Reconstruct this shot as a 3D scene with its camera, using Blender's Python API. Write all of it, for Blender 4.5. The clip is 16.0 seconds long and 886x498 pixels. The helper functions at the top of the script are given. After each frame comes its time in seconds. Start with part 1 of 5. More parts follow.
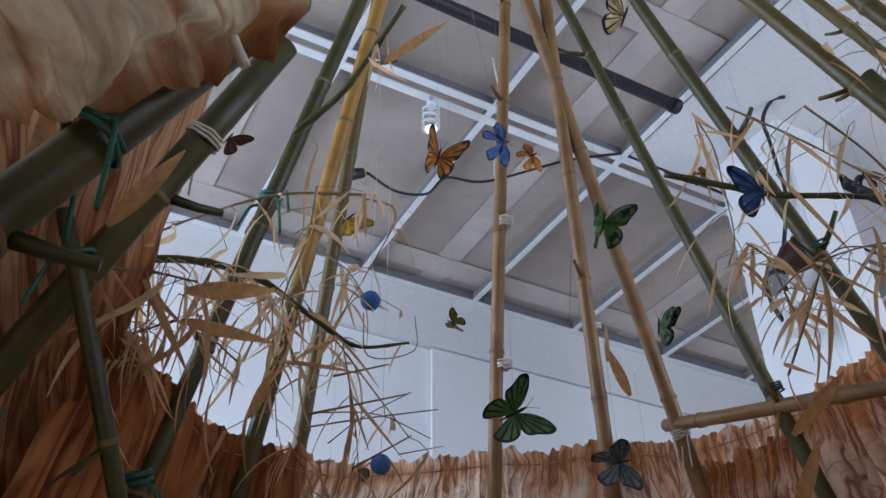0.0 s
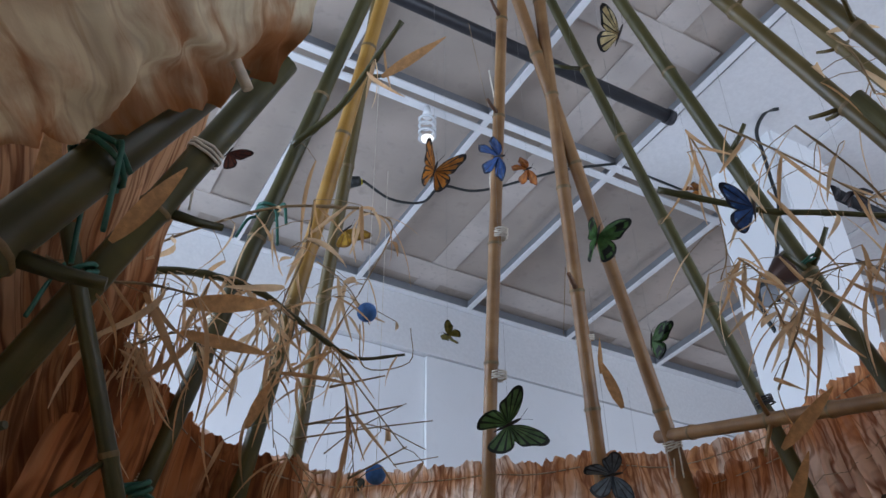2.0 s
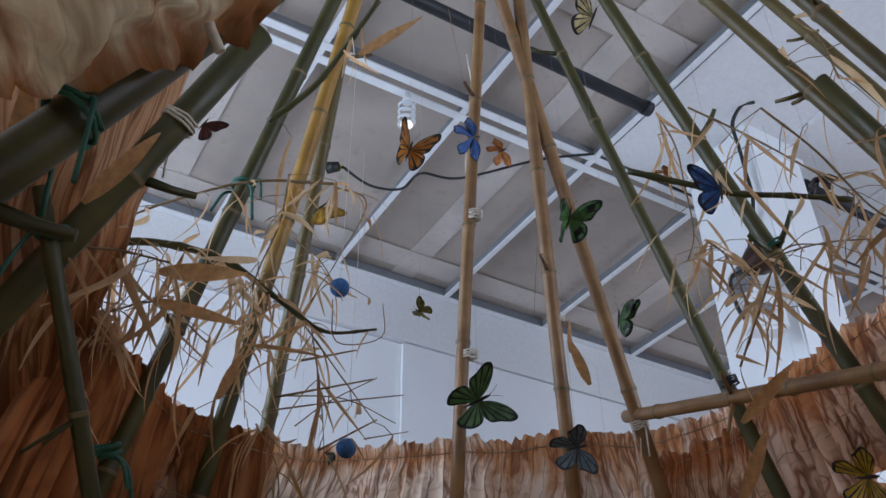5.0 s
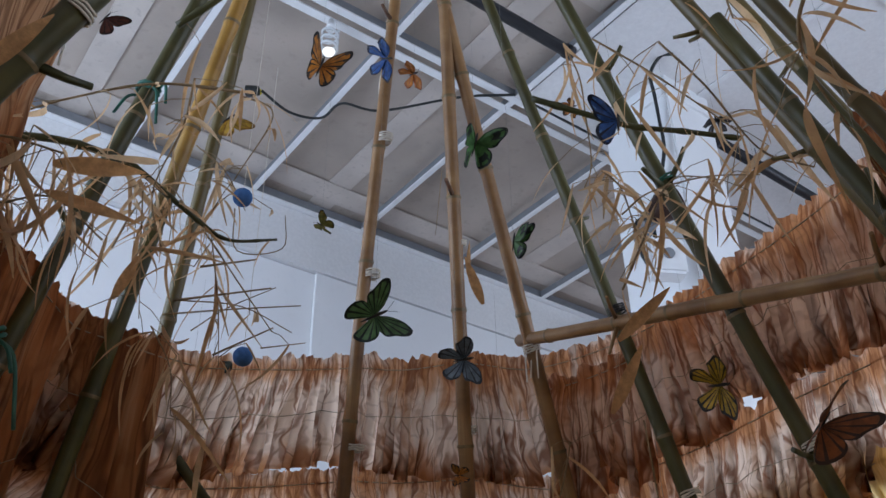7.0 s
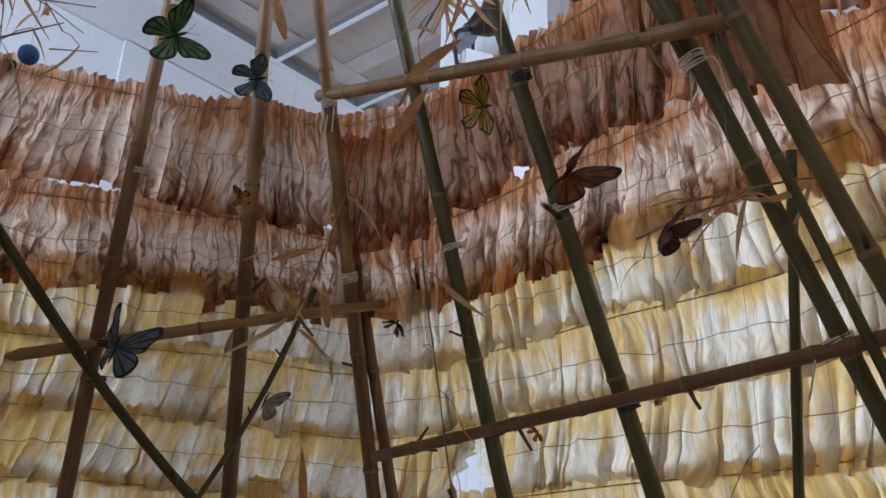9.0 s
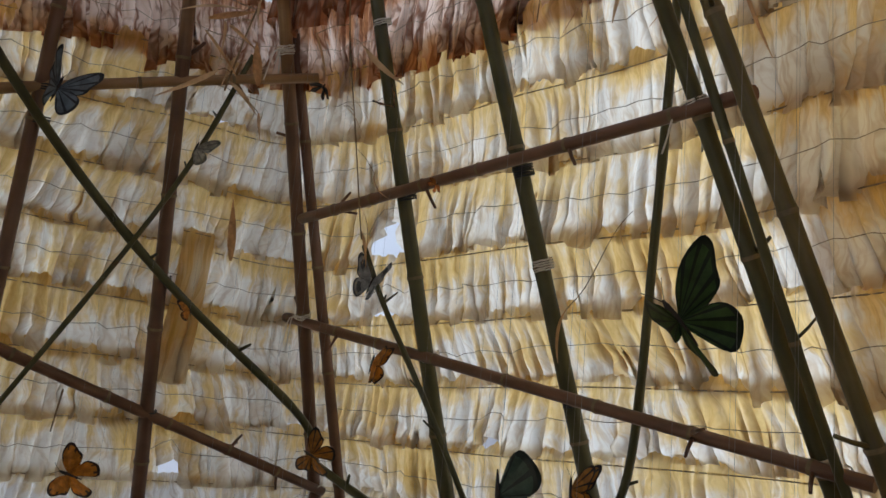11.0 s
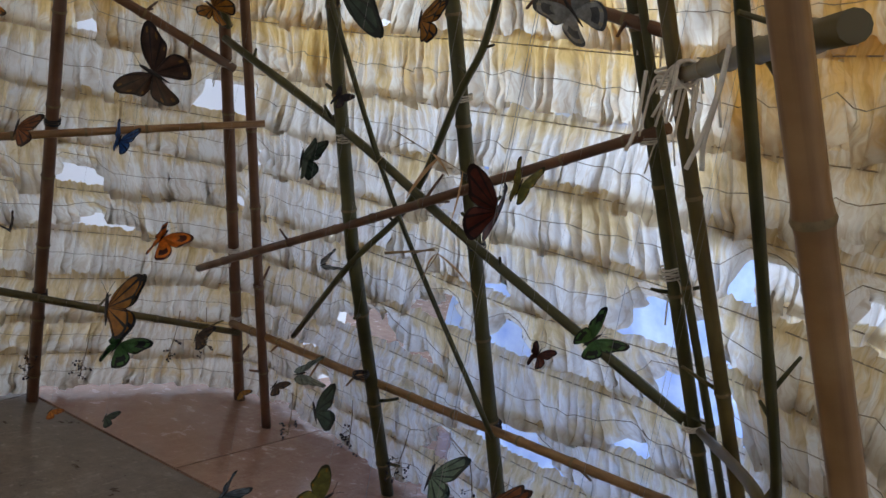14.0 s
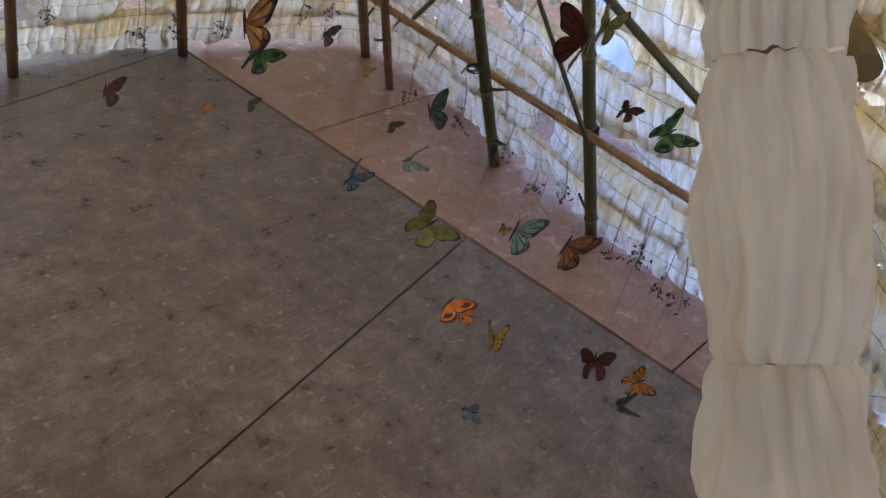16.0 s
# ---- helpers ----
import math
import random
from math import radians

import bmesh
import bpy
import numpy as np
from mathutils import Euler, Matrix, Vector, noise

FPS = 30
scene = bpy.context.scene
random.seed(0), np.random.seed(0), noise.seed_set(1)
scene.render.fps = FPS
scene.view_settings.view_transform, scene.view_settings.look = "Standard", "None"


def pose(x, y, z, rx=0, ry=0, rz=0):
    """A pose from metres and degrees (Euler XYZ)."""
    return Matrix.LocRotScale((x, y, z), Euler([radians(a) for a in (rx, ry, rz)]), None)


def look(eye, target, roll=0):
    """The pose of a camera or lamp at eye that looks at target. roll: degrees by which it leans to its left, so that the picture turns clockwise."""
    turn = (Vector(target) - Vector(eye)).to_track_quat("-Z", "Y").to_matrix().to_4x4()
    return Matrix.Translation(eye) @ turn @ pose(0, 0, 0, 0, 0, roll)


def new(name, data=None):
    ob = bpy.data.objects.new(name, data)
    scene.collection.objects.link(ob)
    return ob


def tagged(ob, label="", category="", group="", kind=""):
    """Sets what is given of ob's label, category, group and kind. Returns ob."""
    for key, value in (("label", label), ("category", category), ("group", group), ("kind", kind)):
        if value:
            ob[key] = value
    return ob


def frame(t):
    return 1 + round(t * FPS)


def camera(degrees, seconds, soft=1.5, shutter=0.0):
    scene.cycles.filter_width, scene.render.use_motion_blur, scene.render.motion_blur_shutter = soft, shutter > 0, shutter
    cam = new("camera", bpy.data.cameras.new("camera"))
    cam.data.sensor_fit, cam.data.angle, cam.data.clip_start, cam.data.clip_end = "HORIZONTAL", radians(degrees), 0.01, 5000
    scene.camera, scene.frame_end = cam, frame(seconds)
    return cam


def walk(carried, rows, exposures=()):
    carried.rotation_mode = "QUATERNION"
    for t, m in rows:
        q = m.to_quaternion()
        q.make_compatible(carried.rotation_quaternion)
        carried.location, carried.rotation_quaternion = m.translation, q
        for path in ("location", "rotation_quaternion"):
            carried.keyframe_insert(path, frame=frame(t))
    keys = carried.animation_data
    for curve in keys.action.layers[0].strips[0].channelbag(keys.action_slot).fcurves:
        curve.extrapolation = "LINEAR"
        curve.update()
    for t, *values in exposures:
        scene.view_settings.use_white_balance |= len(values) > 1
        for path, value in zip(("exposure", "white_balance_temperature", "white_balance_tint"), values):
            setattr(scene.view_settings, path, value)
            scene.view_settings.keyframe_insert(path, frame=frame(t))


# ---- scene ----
cam = camera(52.61, 16.0)
ROWS = [
    (0.0, -0.0000, -0.0000, 1.5399, 126.286, 0.472, 0.347),
    (0.5, 0.0004, -0.0057, 1.5405, 126.292, 0.490, 0.099),
    (1.0, 0.0004, -0.0111, 1.5409, 126.331, 0.490, -0.100),
    (1.5, -0.0002, -0.0159, 1.5405, 126.439, 0.454, -0.198),
    (2.0, -0.0017, -0.0198, 1.5390, 126.651, 0.363, -0.146),
    (2.5, -0.0028, -0.0224, 1.5363, 126.834, 0.270, -0.117),
    (3.0, -0.0018, -0.0233, 1.5318, 126.858, 0.226, -0.284),
    (5.5, 0.0208, -0.0171, 1.5003, 125.517, 0.493, -2.959),
    (6.0, 0.0365, -0.0117, 1.4906, 124.257, 0.879, -4.783),
    (6.5, 0.0367, -0.0148, 1.4823, 123.567, 0.650, -5.950),
    (7.0, 0.0440, -0.0229, 1.4598, 122.530, 0.539, -7.472),
    (7.5, 0.0629, -0.0106, 1.4179, 120.800, 0.509, -11.220),
    (8.0, 0.0732, -0.0089, 1.3877, 118.751, 0.598, -15.259),
    (8.5, 0.0869, -0.0191, 1.3508, 115.938, -0.551, -18.729),
    (9.0, 0.0867, -0.0243, 1.3016, 112.061, -1.427, -21.550),
    (11.5, 0.1789, -0.1846, 1.1001, 100.036, -5.368, -24.782),
    (12.0, 0.2128, -0.2146, 1.0507, 96.771, -5.341, -24.720),
    (12.5, 0.2427, -0.2249, 0.9944, 91.929, -6.254, -24.428),
    (13.0, 0.2615, -0.2562, 0.9609, 88.418, -7.757, -23.829),
    (13.5, 0.2465, -0.3079, 0.9348, 86.090, -9.552, -25.090),
    (14.0, 0.2346, -0.3659, 0.9294, 83.239, -11.129, -27.383),
    (14.5, 0.2329, -0.3567, 0.9221, 76.123, -11.392, -26.263),
    (15.0, 0.2571, -0.2630, 0.9513, 68.621, -11.181, -26.078),
    (15.5, 0.2471, -0.2840, 1.0837, 58.628, -12.312, -23.988),
    (16.0, 0.1841, -0.4300, 1.2343, 55.432, -11.688, -18.491),
]
walk(cam, [(t, pose(*row)) for t, *row in ROWS], exposures=((0, -0.22), (5.5, -0.30), (7, -0.27), (9, -0.02), (12, 0.10), (14.5, 0.30), (15.3, 0.5), (16, 0.9)))


# ---- light ----
world = bpy.data.worlds.new("sky")
scene.world = world
world.use_nodes = True
_nt = world.node_tree
_bg = _nt.nodes["Background"]
_sky = _nt.nodes.new("ShaderNodeTexSky")
_sky.sky_type, _sky.sun_disc = "NISHITA", False
_sky.sun_elevation, _sky.sun_rotation = radians(48), radians(100)
_nt.links.new(_sky.outputs["Color"], _bg.inputs["Color"])
_bg.inputs["Strength"].default_value = 0.12


def sky_lamp(name, eye, target, w, h, watts, colour):
    """An added area lamp with the sky's colour; no window opening is built."""
    d = bpy.data.lights.new(name, "AREA")
    d.shape, d.size, d.size_y, d.energy, d.color = "RECTANGLE", w, h, watts, colour
    ob = new(name, d)
    ob.matrix_world = look(eye, target)
    return ob


sky_lamp("window_light_east", (4.05, -0.4, 1.75), (0.8, 0.6, 0.75), 3.6, 3.0, 205, (0.66, 0.785, 1.0))
# added fills, no window known: west brightens the wall, south the inside
sky_lamp("window_light_west", (-3.0, 1.0, 2.3), (0.8, 4.0, 2.5), 2.8, 2.4, 160, (0.63, 0.765, 1.0))
sky_lamp("window_light_south", (-1.2, -3.6, 2.6), (0.3, 0.5, 2.4), 3.6, 2.2, 8, (0.72, 0.84, 1.0))


# ---- materials ----
def mat(name):
    m = bpy.data.materials.new(name)
    m.use_nodes = True
    nt = m.node_tree
    return m, nt, nt.nodes["Principled BSDF"], nt.nodes["Material Output"]


def node(nt, kind, **values):
    n = nt.nodes.new(kind)
    for k, v in values.items():
        n.inputs[k].default_value = v
    return n


def ramp(nt, src, stops):
    r = nt.nodes.new("ShaderNodeValToRGB")
    while len(r.color_ramp.elements) < len(stops):
        r.color_ramp.elements.new(0.5)
    for e, (p, c) in zip(r.color_ramp.elements, stops):
        e.position, e.color = p, (*c, 1)
    nt.links.new(src, r.inputs[0])
    return r.outputs[0]


def mixc(nt, a, b, fac, mode="MIX"):
    m = nt.nodes.new("ShaderNodeMix")
    m.data_type, m.blend_type = "RGBA", mode
    for sock, v in ((m.inputs[0], fac), (m.inputs[6], a), (m.inputs[7], b)):
        if isinstance(v, bpy.types.NodeSocket):
            nt.links.new(v, sock)
        else:
            sock.default_value = v if isinstance(v, float) else (*v, 1)
    return m.outputs[2]


def coords(nt, kind="Object", scale=(1, 1, 1)):
    c = nt.nodes.new("ShaderNodeTexCoord")
    mp = nt.nodes.new("ShaderNodeMapping")
    mp.inputs["Scale"].default_value = scale
    nt.links.new(c.outputs[kind], mp.inputs[0])
    return mp.outputs[0]


def noise_tex(nt, vec, scale, detail=4.0, rough=0.55):
    n = node(nt, "ShaderNodeTexNoise", Scale=scale, Detail=detail, Roughness=rough)
    nt.links.new(vec, n.inputs["Vector"])
    return n.outputs["Fac"]


def bump(nt, bsdf, height, strength, dist):
    b = node(nt, "ShaderNodeBump", Strength=strength, Distance=dist)
    nt.links.new(height, b.inputs["Height"])
    nt.links.new(b.outputs[0], bsdf.inputs["Normal"])


def let_through(nt, bs, out, colour, amount):
    """Thin stuff: part of the light goes through it."""
    tr, mx = nt.nodes.new("ShaderNodeBsdfTranslucent"), nt.nodes.new("ShaderNodeMixShader")
    nt.links.new(colour, tr.inputs["Color"])
    mx.inputs[0].default_value = amount
    nt.links.new(bs.outputs[0], mx.inputs[1])
    nt.links.new(tr.outputs[0], mx.inputs[2])
    nt.links.new(mx.outputs[0], out.inputs["Surface"])


def plain(name, colour, rough=0.6, metal=0.0, vary=0.15, scale=18.0, relief=0.0, thin=0.0):
    """A surface of one colour with fine and broad variation."""
    m, nt, bs, out = mat(name)
    v = coords(nt)
    n1, n2 = noise_tex(nt, v, scale), noise_tex(nt, v, scale * 8, 3)
    dark = tuple(c * (1 - vary) for c in colour)
    light = tuple(min(1, c * (1 + vary)) for c in colour)
    col = ramp(nt, n1, [(0.3, dark), (0.7, light)])
    col = mixc(nt, col, dark, ramp(nt, n2, [(0.55, (0, 0, 0)), (0.75, (1, 1, 1))]))
    nt.links.new(col, bs.inputs["Base Color"])
    bs.inputs["Roughness"].default_value, bs.inputs["Metallic"].default_value = rough, metal
    if relief:
        bump(nt, bs, n2, relief, 0.004)
    if thin:
        let_through(nt, bs, out, col, thin)
    return m


def bamboo_mat(name, base, pale, dark, upper=None):
    """Bamboo: long fibres, blotches, and pale dust along the stalk; upper: a second set of colours, and the length along the stalk at which it begins."""
    m, nt, bs, _ = mat(name)
    v = coords(nt, "UV", (1, 1, 1))
    fib = noise_tex(nt, coords(nt, "UV", (26, 1.2, 1)), 3.0, 5)
    blot = noise_tex(nt, coords(nt, "UV", (2.0, 7.0, 1)), 1.6, 5)
    info = nt.nodes.new("ShaderNodeObjectInfo")
    c1 = ramp(nt, blot, [(0.25, dark), (0.5, base), (0.78, pale)])
    c2 = mixc(nt, c1, dark, ramp(nt, fib, [(0.48, (0, 0, 0)), (0.8, (0.75, 0.75, 0.75))]))
    c3 = mixc(nt, c2, pale, ramp(nt, info.outputs["Random"], [(0.2, (0, 0, 0)), (1.0, (0.35, 0.35, 0.35))]))
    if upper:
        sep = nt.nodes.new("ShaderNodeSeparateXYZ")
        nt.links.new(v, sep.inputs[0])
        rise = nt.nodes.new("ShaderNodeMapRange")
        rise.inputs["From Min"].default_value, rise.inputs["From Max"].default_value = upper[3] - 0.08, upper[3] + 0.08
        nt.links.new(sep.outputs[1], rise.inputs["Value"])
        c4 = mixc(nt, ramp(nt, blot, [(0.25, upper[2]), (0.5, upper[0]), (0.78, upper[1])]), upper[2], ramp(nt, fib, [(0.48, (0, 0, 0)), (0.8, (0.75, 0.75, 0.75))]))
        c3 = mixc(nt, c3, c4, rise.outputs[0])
    nt.links.new(c3, bs.inputs["Base Color"])
    bs.inputs["Roughness"].default_value = 0.42
    bump(nt, bs, fib, 0.25, 0.002)
    return m


def cloth_mat(name, pale, dyed, deep, through_light, reach, fold_shade=0.45, hem=False, wide=75, crease_shade=0.12):
    """Thin gathered cloth that lets light through; the dye is strongest along the gathered cords and runs down the folds. UV: x along the band in metres, y from cord (0) to hem (1)."""
    m, nt, bs, out = mat(name)
    uv = coords(nt, "UV")
    sep = nt.nodes.new("ShaderNodeSeparateXYZ")
    nt.links.new(uv, sep.inputs[0])
    wob = nt.nodes.new("ShaderNodeTexNoise")
    wob.inputs["Scale"].default_value, wob.inputs["Detail"].default_value = 1.0, 3.0
    nt.links.new(coords(nt, "UV", (11, 1.5, 1)), wob.inputs["Vector"])
    shift = nt.nodes.new("ShaderNodeVectorMath")
    shift.operation = "MULTIPLY_ADD"
    nt.links.new(wob.outputs["Color"], shift.inputs[0])
    shift.inputs[1].default_value = (0.05, 0.0, 0.0)
    nt.links.new(uv, shift.inputs[2])
    mp = nt.nodes.new("ShaderNodeMapping")
    mp.inputs["Scale"].default_value = (wide, 0.9, 1)
    nt.links.new(shift.outputs[0], mp.inputs[0])
    streak = noise_tex(nt, mp.outputs[0], 1.0, 6, 0.62)
    mp2 = nt.nodes.new("ShaderNodeMapping")
    mp2.inputs["Scale"].default_value = (105, 1.6, 1)
    nt.links.new(shift.outputs[0], mp2.inputs[0])
    thread = noise_tex(nt, mp2.outputs[0], 1.0, 3, 0.5)
    patch = noise_tex(nt, coords(nt, "UV", (3.0, 0.7, 1)), 1.5, 4)
    weave = noise_tex(nt, coords(nt, "UV", (420, 70, 1)), 1.0, 2)
    madd = nt.nodes.new("ShaderNodeMath")
    madd.operation = "MULTIPLY_ADD"
    nt.links.new(streak, madd.inputs[0])
    madd.inputs[1].default_value = -2.0
    if hem:
        # dyed at both ends, pale in the middle
        sub = nt.nodes.new("ShaderNodeMath")
        sub.operation = "SUBTRACT"
        nt.links.new(sep.outputs[1], sub.inputs[0])
        sub.inputs[1].default_value = 0.52
        ab = nt.nodes.new("ShaderNodeMath")
        ab.operation = "ABSOLUTE"
        nt.links.new(sub.outputs[0], ab.inputs[0])
        inv = nt.nodes.new("ShaderNodeMath")
        inv.operation = "MULTIPLY_ADD"
        nt.links.new(ab.outputs[0], inv.inputs[0])
        inv.inputs[1].default_value, inv.inputs[2].default_value = -1.6, 0.86
        nt.links.new(inv.outputs[0], madd.inputs[2])
    else:
        half = nt.nodes.new("ShaderNodeMath")
        half.operation = "MULTIPLY"
        nt.links.new(sep.outputs[1], half.inputs[0])
        half.inputs[1].default_value = 0.72
        nt.links.new(half.outputs[0], madd.inputs[2])
    m2 = nt.nodes.new("ShaderNodeMath")
    m2.operation = "MULTIPLY_ADD"
    nt.links.new(patch, m2.inputs[0])
    m2.inputs[1].default_value = -2.3
    nt.links.new(madd.outputs[0], m2.inputs[2])
    col = ramp(nt, m2.outputs[0], [(0.0, deep), (0.02, dyed), (1.0, pale)])
    rr = col.node.color_ramp
    m3 = nt.nodes.new("ShaderNodeMapRange")
    m3.inputs["From Min"].default_value, m3.inputs["From Max"].default_value = -2.62, -2.62 + reach
    nt.links.new(m2.outputs[0], m3.inputs["Value"])
    nt.links.new(m3.outputs[0], col.node.inputs[0])
    rr.elements[1].position = 0.30
    mid = rr.elements.new(0.46)
    mid.color = (*(d * 0.75 + p * 0.25 for d, p in zip(dyed, pale)), 1)
    rr.elements[3].position = 0.66
    # fine darker lines painted in for the shade between narrow folds
    fine = mixc(nt, col, (0.62, 0.46, 0.30), ramp(nt, thread, [(0.52, (0, 0, 0)), (0.62, (fold_shade,) * 3)]), "MULTIPLY")
    # crease shade painted as thin dark lines wandering down the cloth, some across it
    for sc, amount in (((wide * 0.75, 0.8, 1), crease_shade), ((wide * 1.6, 1.2, 1), crease_shade * 0.75), ((wide * 0.35, 3.2, 1), crease_shade * 0.30)):
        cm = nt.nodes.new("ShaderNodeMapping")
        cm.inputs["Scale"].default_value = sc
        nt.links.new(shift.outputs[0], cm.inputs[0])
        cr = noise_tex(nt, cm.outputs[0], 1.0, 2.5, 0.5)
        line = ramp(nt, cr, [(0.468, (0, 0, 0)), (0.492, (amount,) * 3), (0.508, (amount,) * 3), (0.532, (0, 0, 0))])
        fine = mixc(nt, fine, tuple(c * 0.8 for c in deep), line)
    nt.links.new(fine, bs.inputs["Base Color"])
    bs.inputs["Roughness"].default_value = 0.9
    bs.inputs["Specular IOR Level"].default_value = 0.1
    bump(nt, bs, weave, 0.35, 0.001)
    tr = nt.nodes.new("ShaderNodeBsdfTranslucent")
    nt.links.new(fine, tr.inputs["Color"])
    mix = nt.nodes.new("ShaderNodeMixShader")
    mix.inputs[0].default_value = through_light
    nt.links.new(bs.outputs[0], mix.inputs[1])
    nt.links.new(tr.outputs[0], mix.inputs[2])
    nt.links.new(mix.outputs[0], out.inputs["Surface"])
    return m


def floor_mat(name, base, light, dark, gloss=0.28):
    m, nt, bs, _ = mat(name)
    v = coords(nt)
    big, mid, fine = noise_tex(nt, v, 2.2, 5), noise_tex(nt, v, 14, 6, 0.7), noise_tex(nt, v, 90, 4)
    scr = noise_tex(nt, coords(nt, "Object", (4, 60, 1)), 2.0, 6, 0.8)
    c = ramp(nt, mid, [(0.3, dark), (0.55, base), (0.78, light)])
    c = mixc(nt, c, dark, ramp(nt, big, [(0.4, (0, 0, 0)), (0.75, (0.6, 0.6, 0.6))]))
    c = mixc(nt, c, light, ramp(nt, scr, [(0.56, (0, 0, 0)), (0.66, (0.7, 0.7, 0.7))]))
    scr2 = noise_tex(nt, coords(nt, "Object", (46, 5, 1)), 2.0, 6, 0.8)
    c = mixc(nt, c, light, ramp(nt, scr2, [(0.60, (0, 0, 0)), (0.72, (0.5, 0.5, 0.5))]))
    crk = noise_tex(nt, v, 6.0, 7, 0.75)
    c = mixc(nt, c, dark, ramp(nt, crk, [(0.488, (0, 0, 0)), (0.497, (0.5, 0.5, 0.5)), (0.503, (0.5, 0.5, 0.5)), (0.512, (0, 0, 0))]))
    c = mixc(nt, c, dark, ramp(nt, fine, [(0.60, (0, 0, 0)), (0.70, (0.8, 0.8, 0.8))]))
    nt.links.new(c, bs.inputs["Base Color"])
    nt.links.new(ramp(nt, mid, [(0.3, (gloss,) * 3), (0.7, (gloss + 0.2,) * 3)]), bs.inputs["Roughness"])
    spk = noise_tex(nt, v, 38, 3, 0.6)
    c = mixc(nt, c, light, ramp(nt, spk, [(0.62, (0, 0, 0)), (0.70, (0.7, 0.7, 0.7))]))
    nt.links.new(c, bs.inputs["Base Color"])
    bump(nt, bs, mid, 0.12, 0.003)
    return m


M_GREEN = bamboo_mat("green_bamboo", (0.050, 0.047, 0.011), (0.11, 0.094, 0.028), (0.016, 0.017, 0.005))
M_OLIVE = bamboo_mat("olive_bamboo", (0.095, 0.068, 0.016), (0.18, 0.125, 0.04), (0.045, 0.036, 0.011))
M_TAN = bamboo_mat("tan_bamboo", (0.27, 0.14, 0.052), (0.41, 0.25, 0.11), (0.13, 0.06, 0.022))
# tan poles: lower part painted darker for being seen against the light, also redder
M_TANRUST = bamboo_mat("tan_bamboo_reddish_and_shaded_below", (0.125, 0.056, 0.028), (0.21, 0.105, 0.055), (0.055, 0.025, 0.012), ((0.29, 0.15, 0.056), (0.43, 0.26, 0.115), (0.14, 0.065, 0.024), 2.05))
M_TWOTONE = bamboo_mat("green_and_amber_bamboo", (0.062, 0.060, 0.014), (0.14, 0.12, 0.036), (0.020, 0.021, 0.006), ((0.42, 0.22, 0.04), (0.50, 0.32, 0.09), (0.2, 0.10, 0.02), 2.47))
M_RUST = bamboo_mat("reddish_bamboo", (0.135, 0.060, 0.028), (0.23, 0.11, 0.055), (0.055, 0.025, 0.012))
M_NODE = plain("bamboo_node", (0.19, 0.13, 0.06), 0.6, vary=0.35, scale=60)
M_TWIG = plain("dry_twig", (0.27, 0.18, 0.09), 0.75, vary=0.35, scale=40, relief=0.3)
M_LEAF = plain("dry_bamboo_leaf", (0.62, 0.38, 0.19), 0.7, vary=0.3, scale=25, thin=0.45)
M_TWINE = plain("white_twine", (0.72, 0.66, 0.56), 0.85, vary=0.15, scale=80)
M_GTIE = plain("green_tie_tape", (0.02, 0.12, 0.085), 0.5, vary=0.3, scale=50)
M_BTIE = plain("black_tie", (0.015, 0.016, 0.02), 0.45, vary=0.3, scale=50)
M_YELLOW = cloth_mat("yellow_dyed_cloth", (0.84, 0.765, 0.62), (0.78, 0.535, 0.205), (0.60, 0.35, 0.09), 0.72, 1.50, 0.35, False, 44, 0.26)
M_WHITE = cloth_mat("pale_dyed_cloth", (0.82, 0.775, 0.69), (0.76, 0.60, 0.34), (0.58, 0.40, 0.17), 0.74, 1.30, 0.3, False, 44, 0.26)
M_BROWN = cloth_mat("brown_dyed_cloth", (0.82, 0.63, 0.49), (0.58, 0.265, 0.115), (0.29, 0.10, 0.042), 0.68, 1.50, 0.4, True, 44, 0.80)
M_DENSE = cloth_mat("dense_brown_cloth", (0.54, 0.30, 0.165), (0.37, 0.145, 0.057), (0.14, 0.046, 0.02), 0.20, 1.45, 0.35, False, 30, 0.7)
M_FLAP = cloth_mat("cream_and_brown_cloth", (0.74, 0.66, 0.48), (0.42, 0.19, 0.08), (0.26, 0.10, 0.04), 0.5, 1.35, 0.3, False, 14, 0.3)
M_PLASTIC, _pn, _pb, _po = mat("pale_blue_plastic_sheet")
_pc = ramp(_pn, noise_tex(_pn, coords(_pn), 12.0, 5), [(0.3, (0.30, 0.44, 0.86)), (0.7, (0.58, 0.72, 0.98))])
_pn.links.new(_pc, _pb.inputs["Base Color"])
_pb.inputs["Roughness"].default_value = 0.3
_pt, _pm = _pn.nodes.new("ShaderNodeBsdfTranslucent"), _pn.nodes.new("ShaderNodeMixShader")
_pn.links.new(_pc, _pt.inputs["Color"])
_pm.inputs[0].default_value = 0.8
_pn.links.new(_pb.outputs[0], _pm.inputs[1])
_pn.links.new(_pt.outputs[0], _pm.inputs[2])
_pn.links.new(_pm.outputs[0], _po.inputs["Surface"])
M_THREAD = plain("grey_thread", (0.30, 0.29, 0.27), 0.8)
M_CORD = plain("cord", (0.33, 0.25, 0.16), 0.8, vary=0.25, scale=60)
M_WALL = plain("white_wall_paint", (0.80, 0.81, 0.82), 0.6, vary=0.03, scale=3)
M_SOFFIT = plain("textured_white_panel", (0.74, 0.74, 0.74), 0.8, vary=0.05, scale=60, relief=0.25)
M_BOARD = plain("taped_gypsum_board", (0.425, 0.363, 0.312), 0.8, vary=0.15, scale=2.6)
M_TAPE = plain("joint_compound", (0.52, 0.465, 0.42), 0.8, vary=0.16, scale=4)
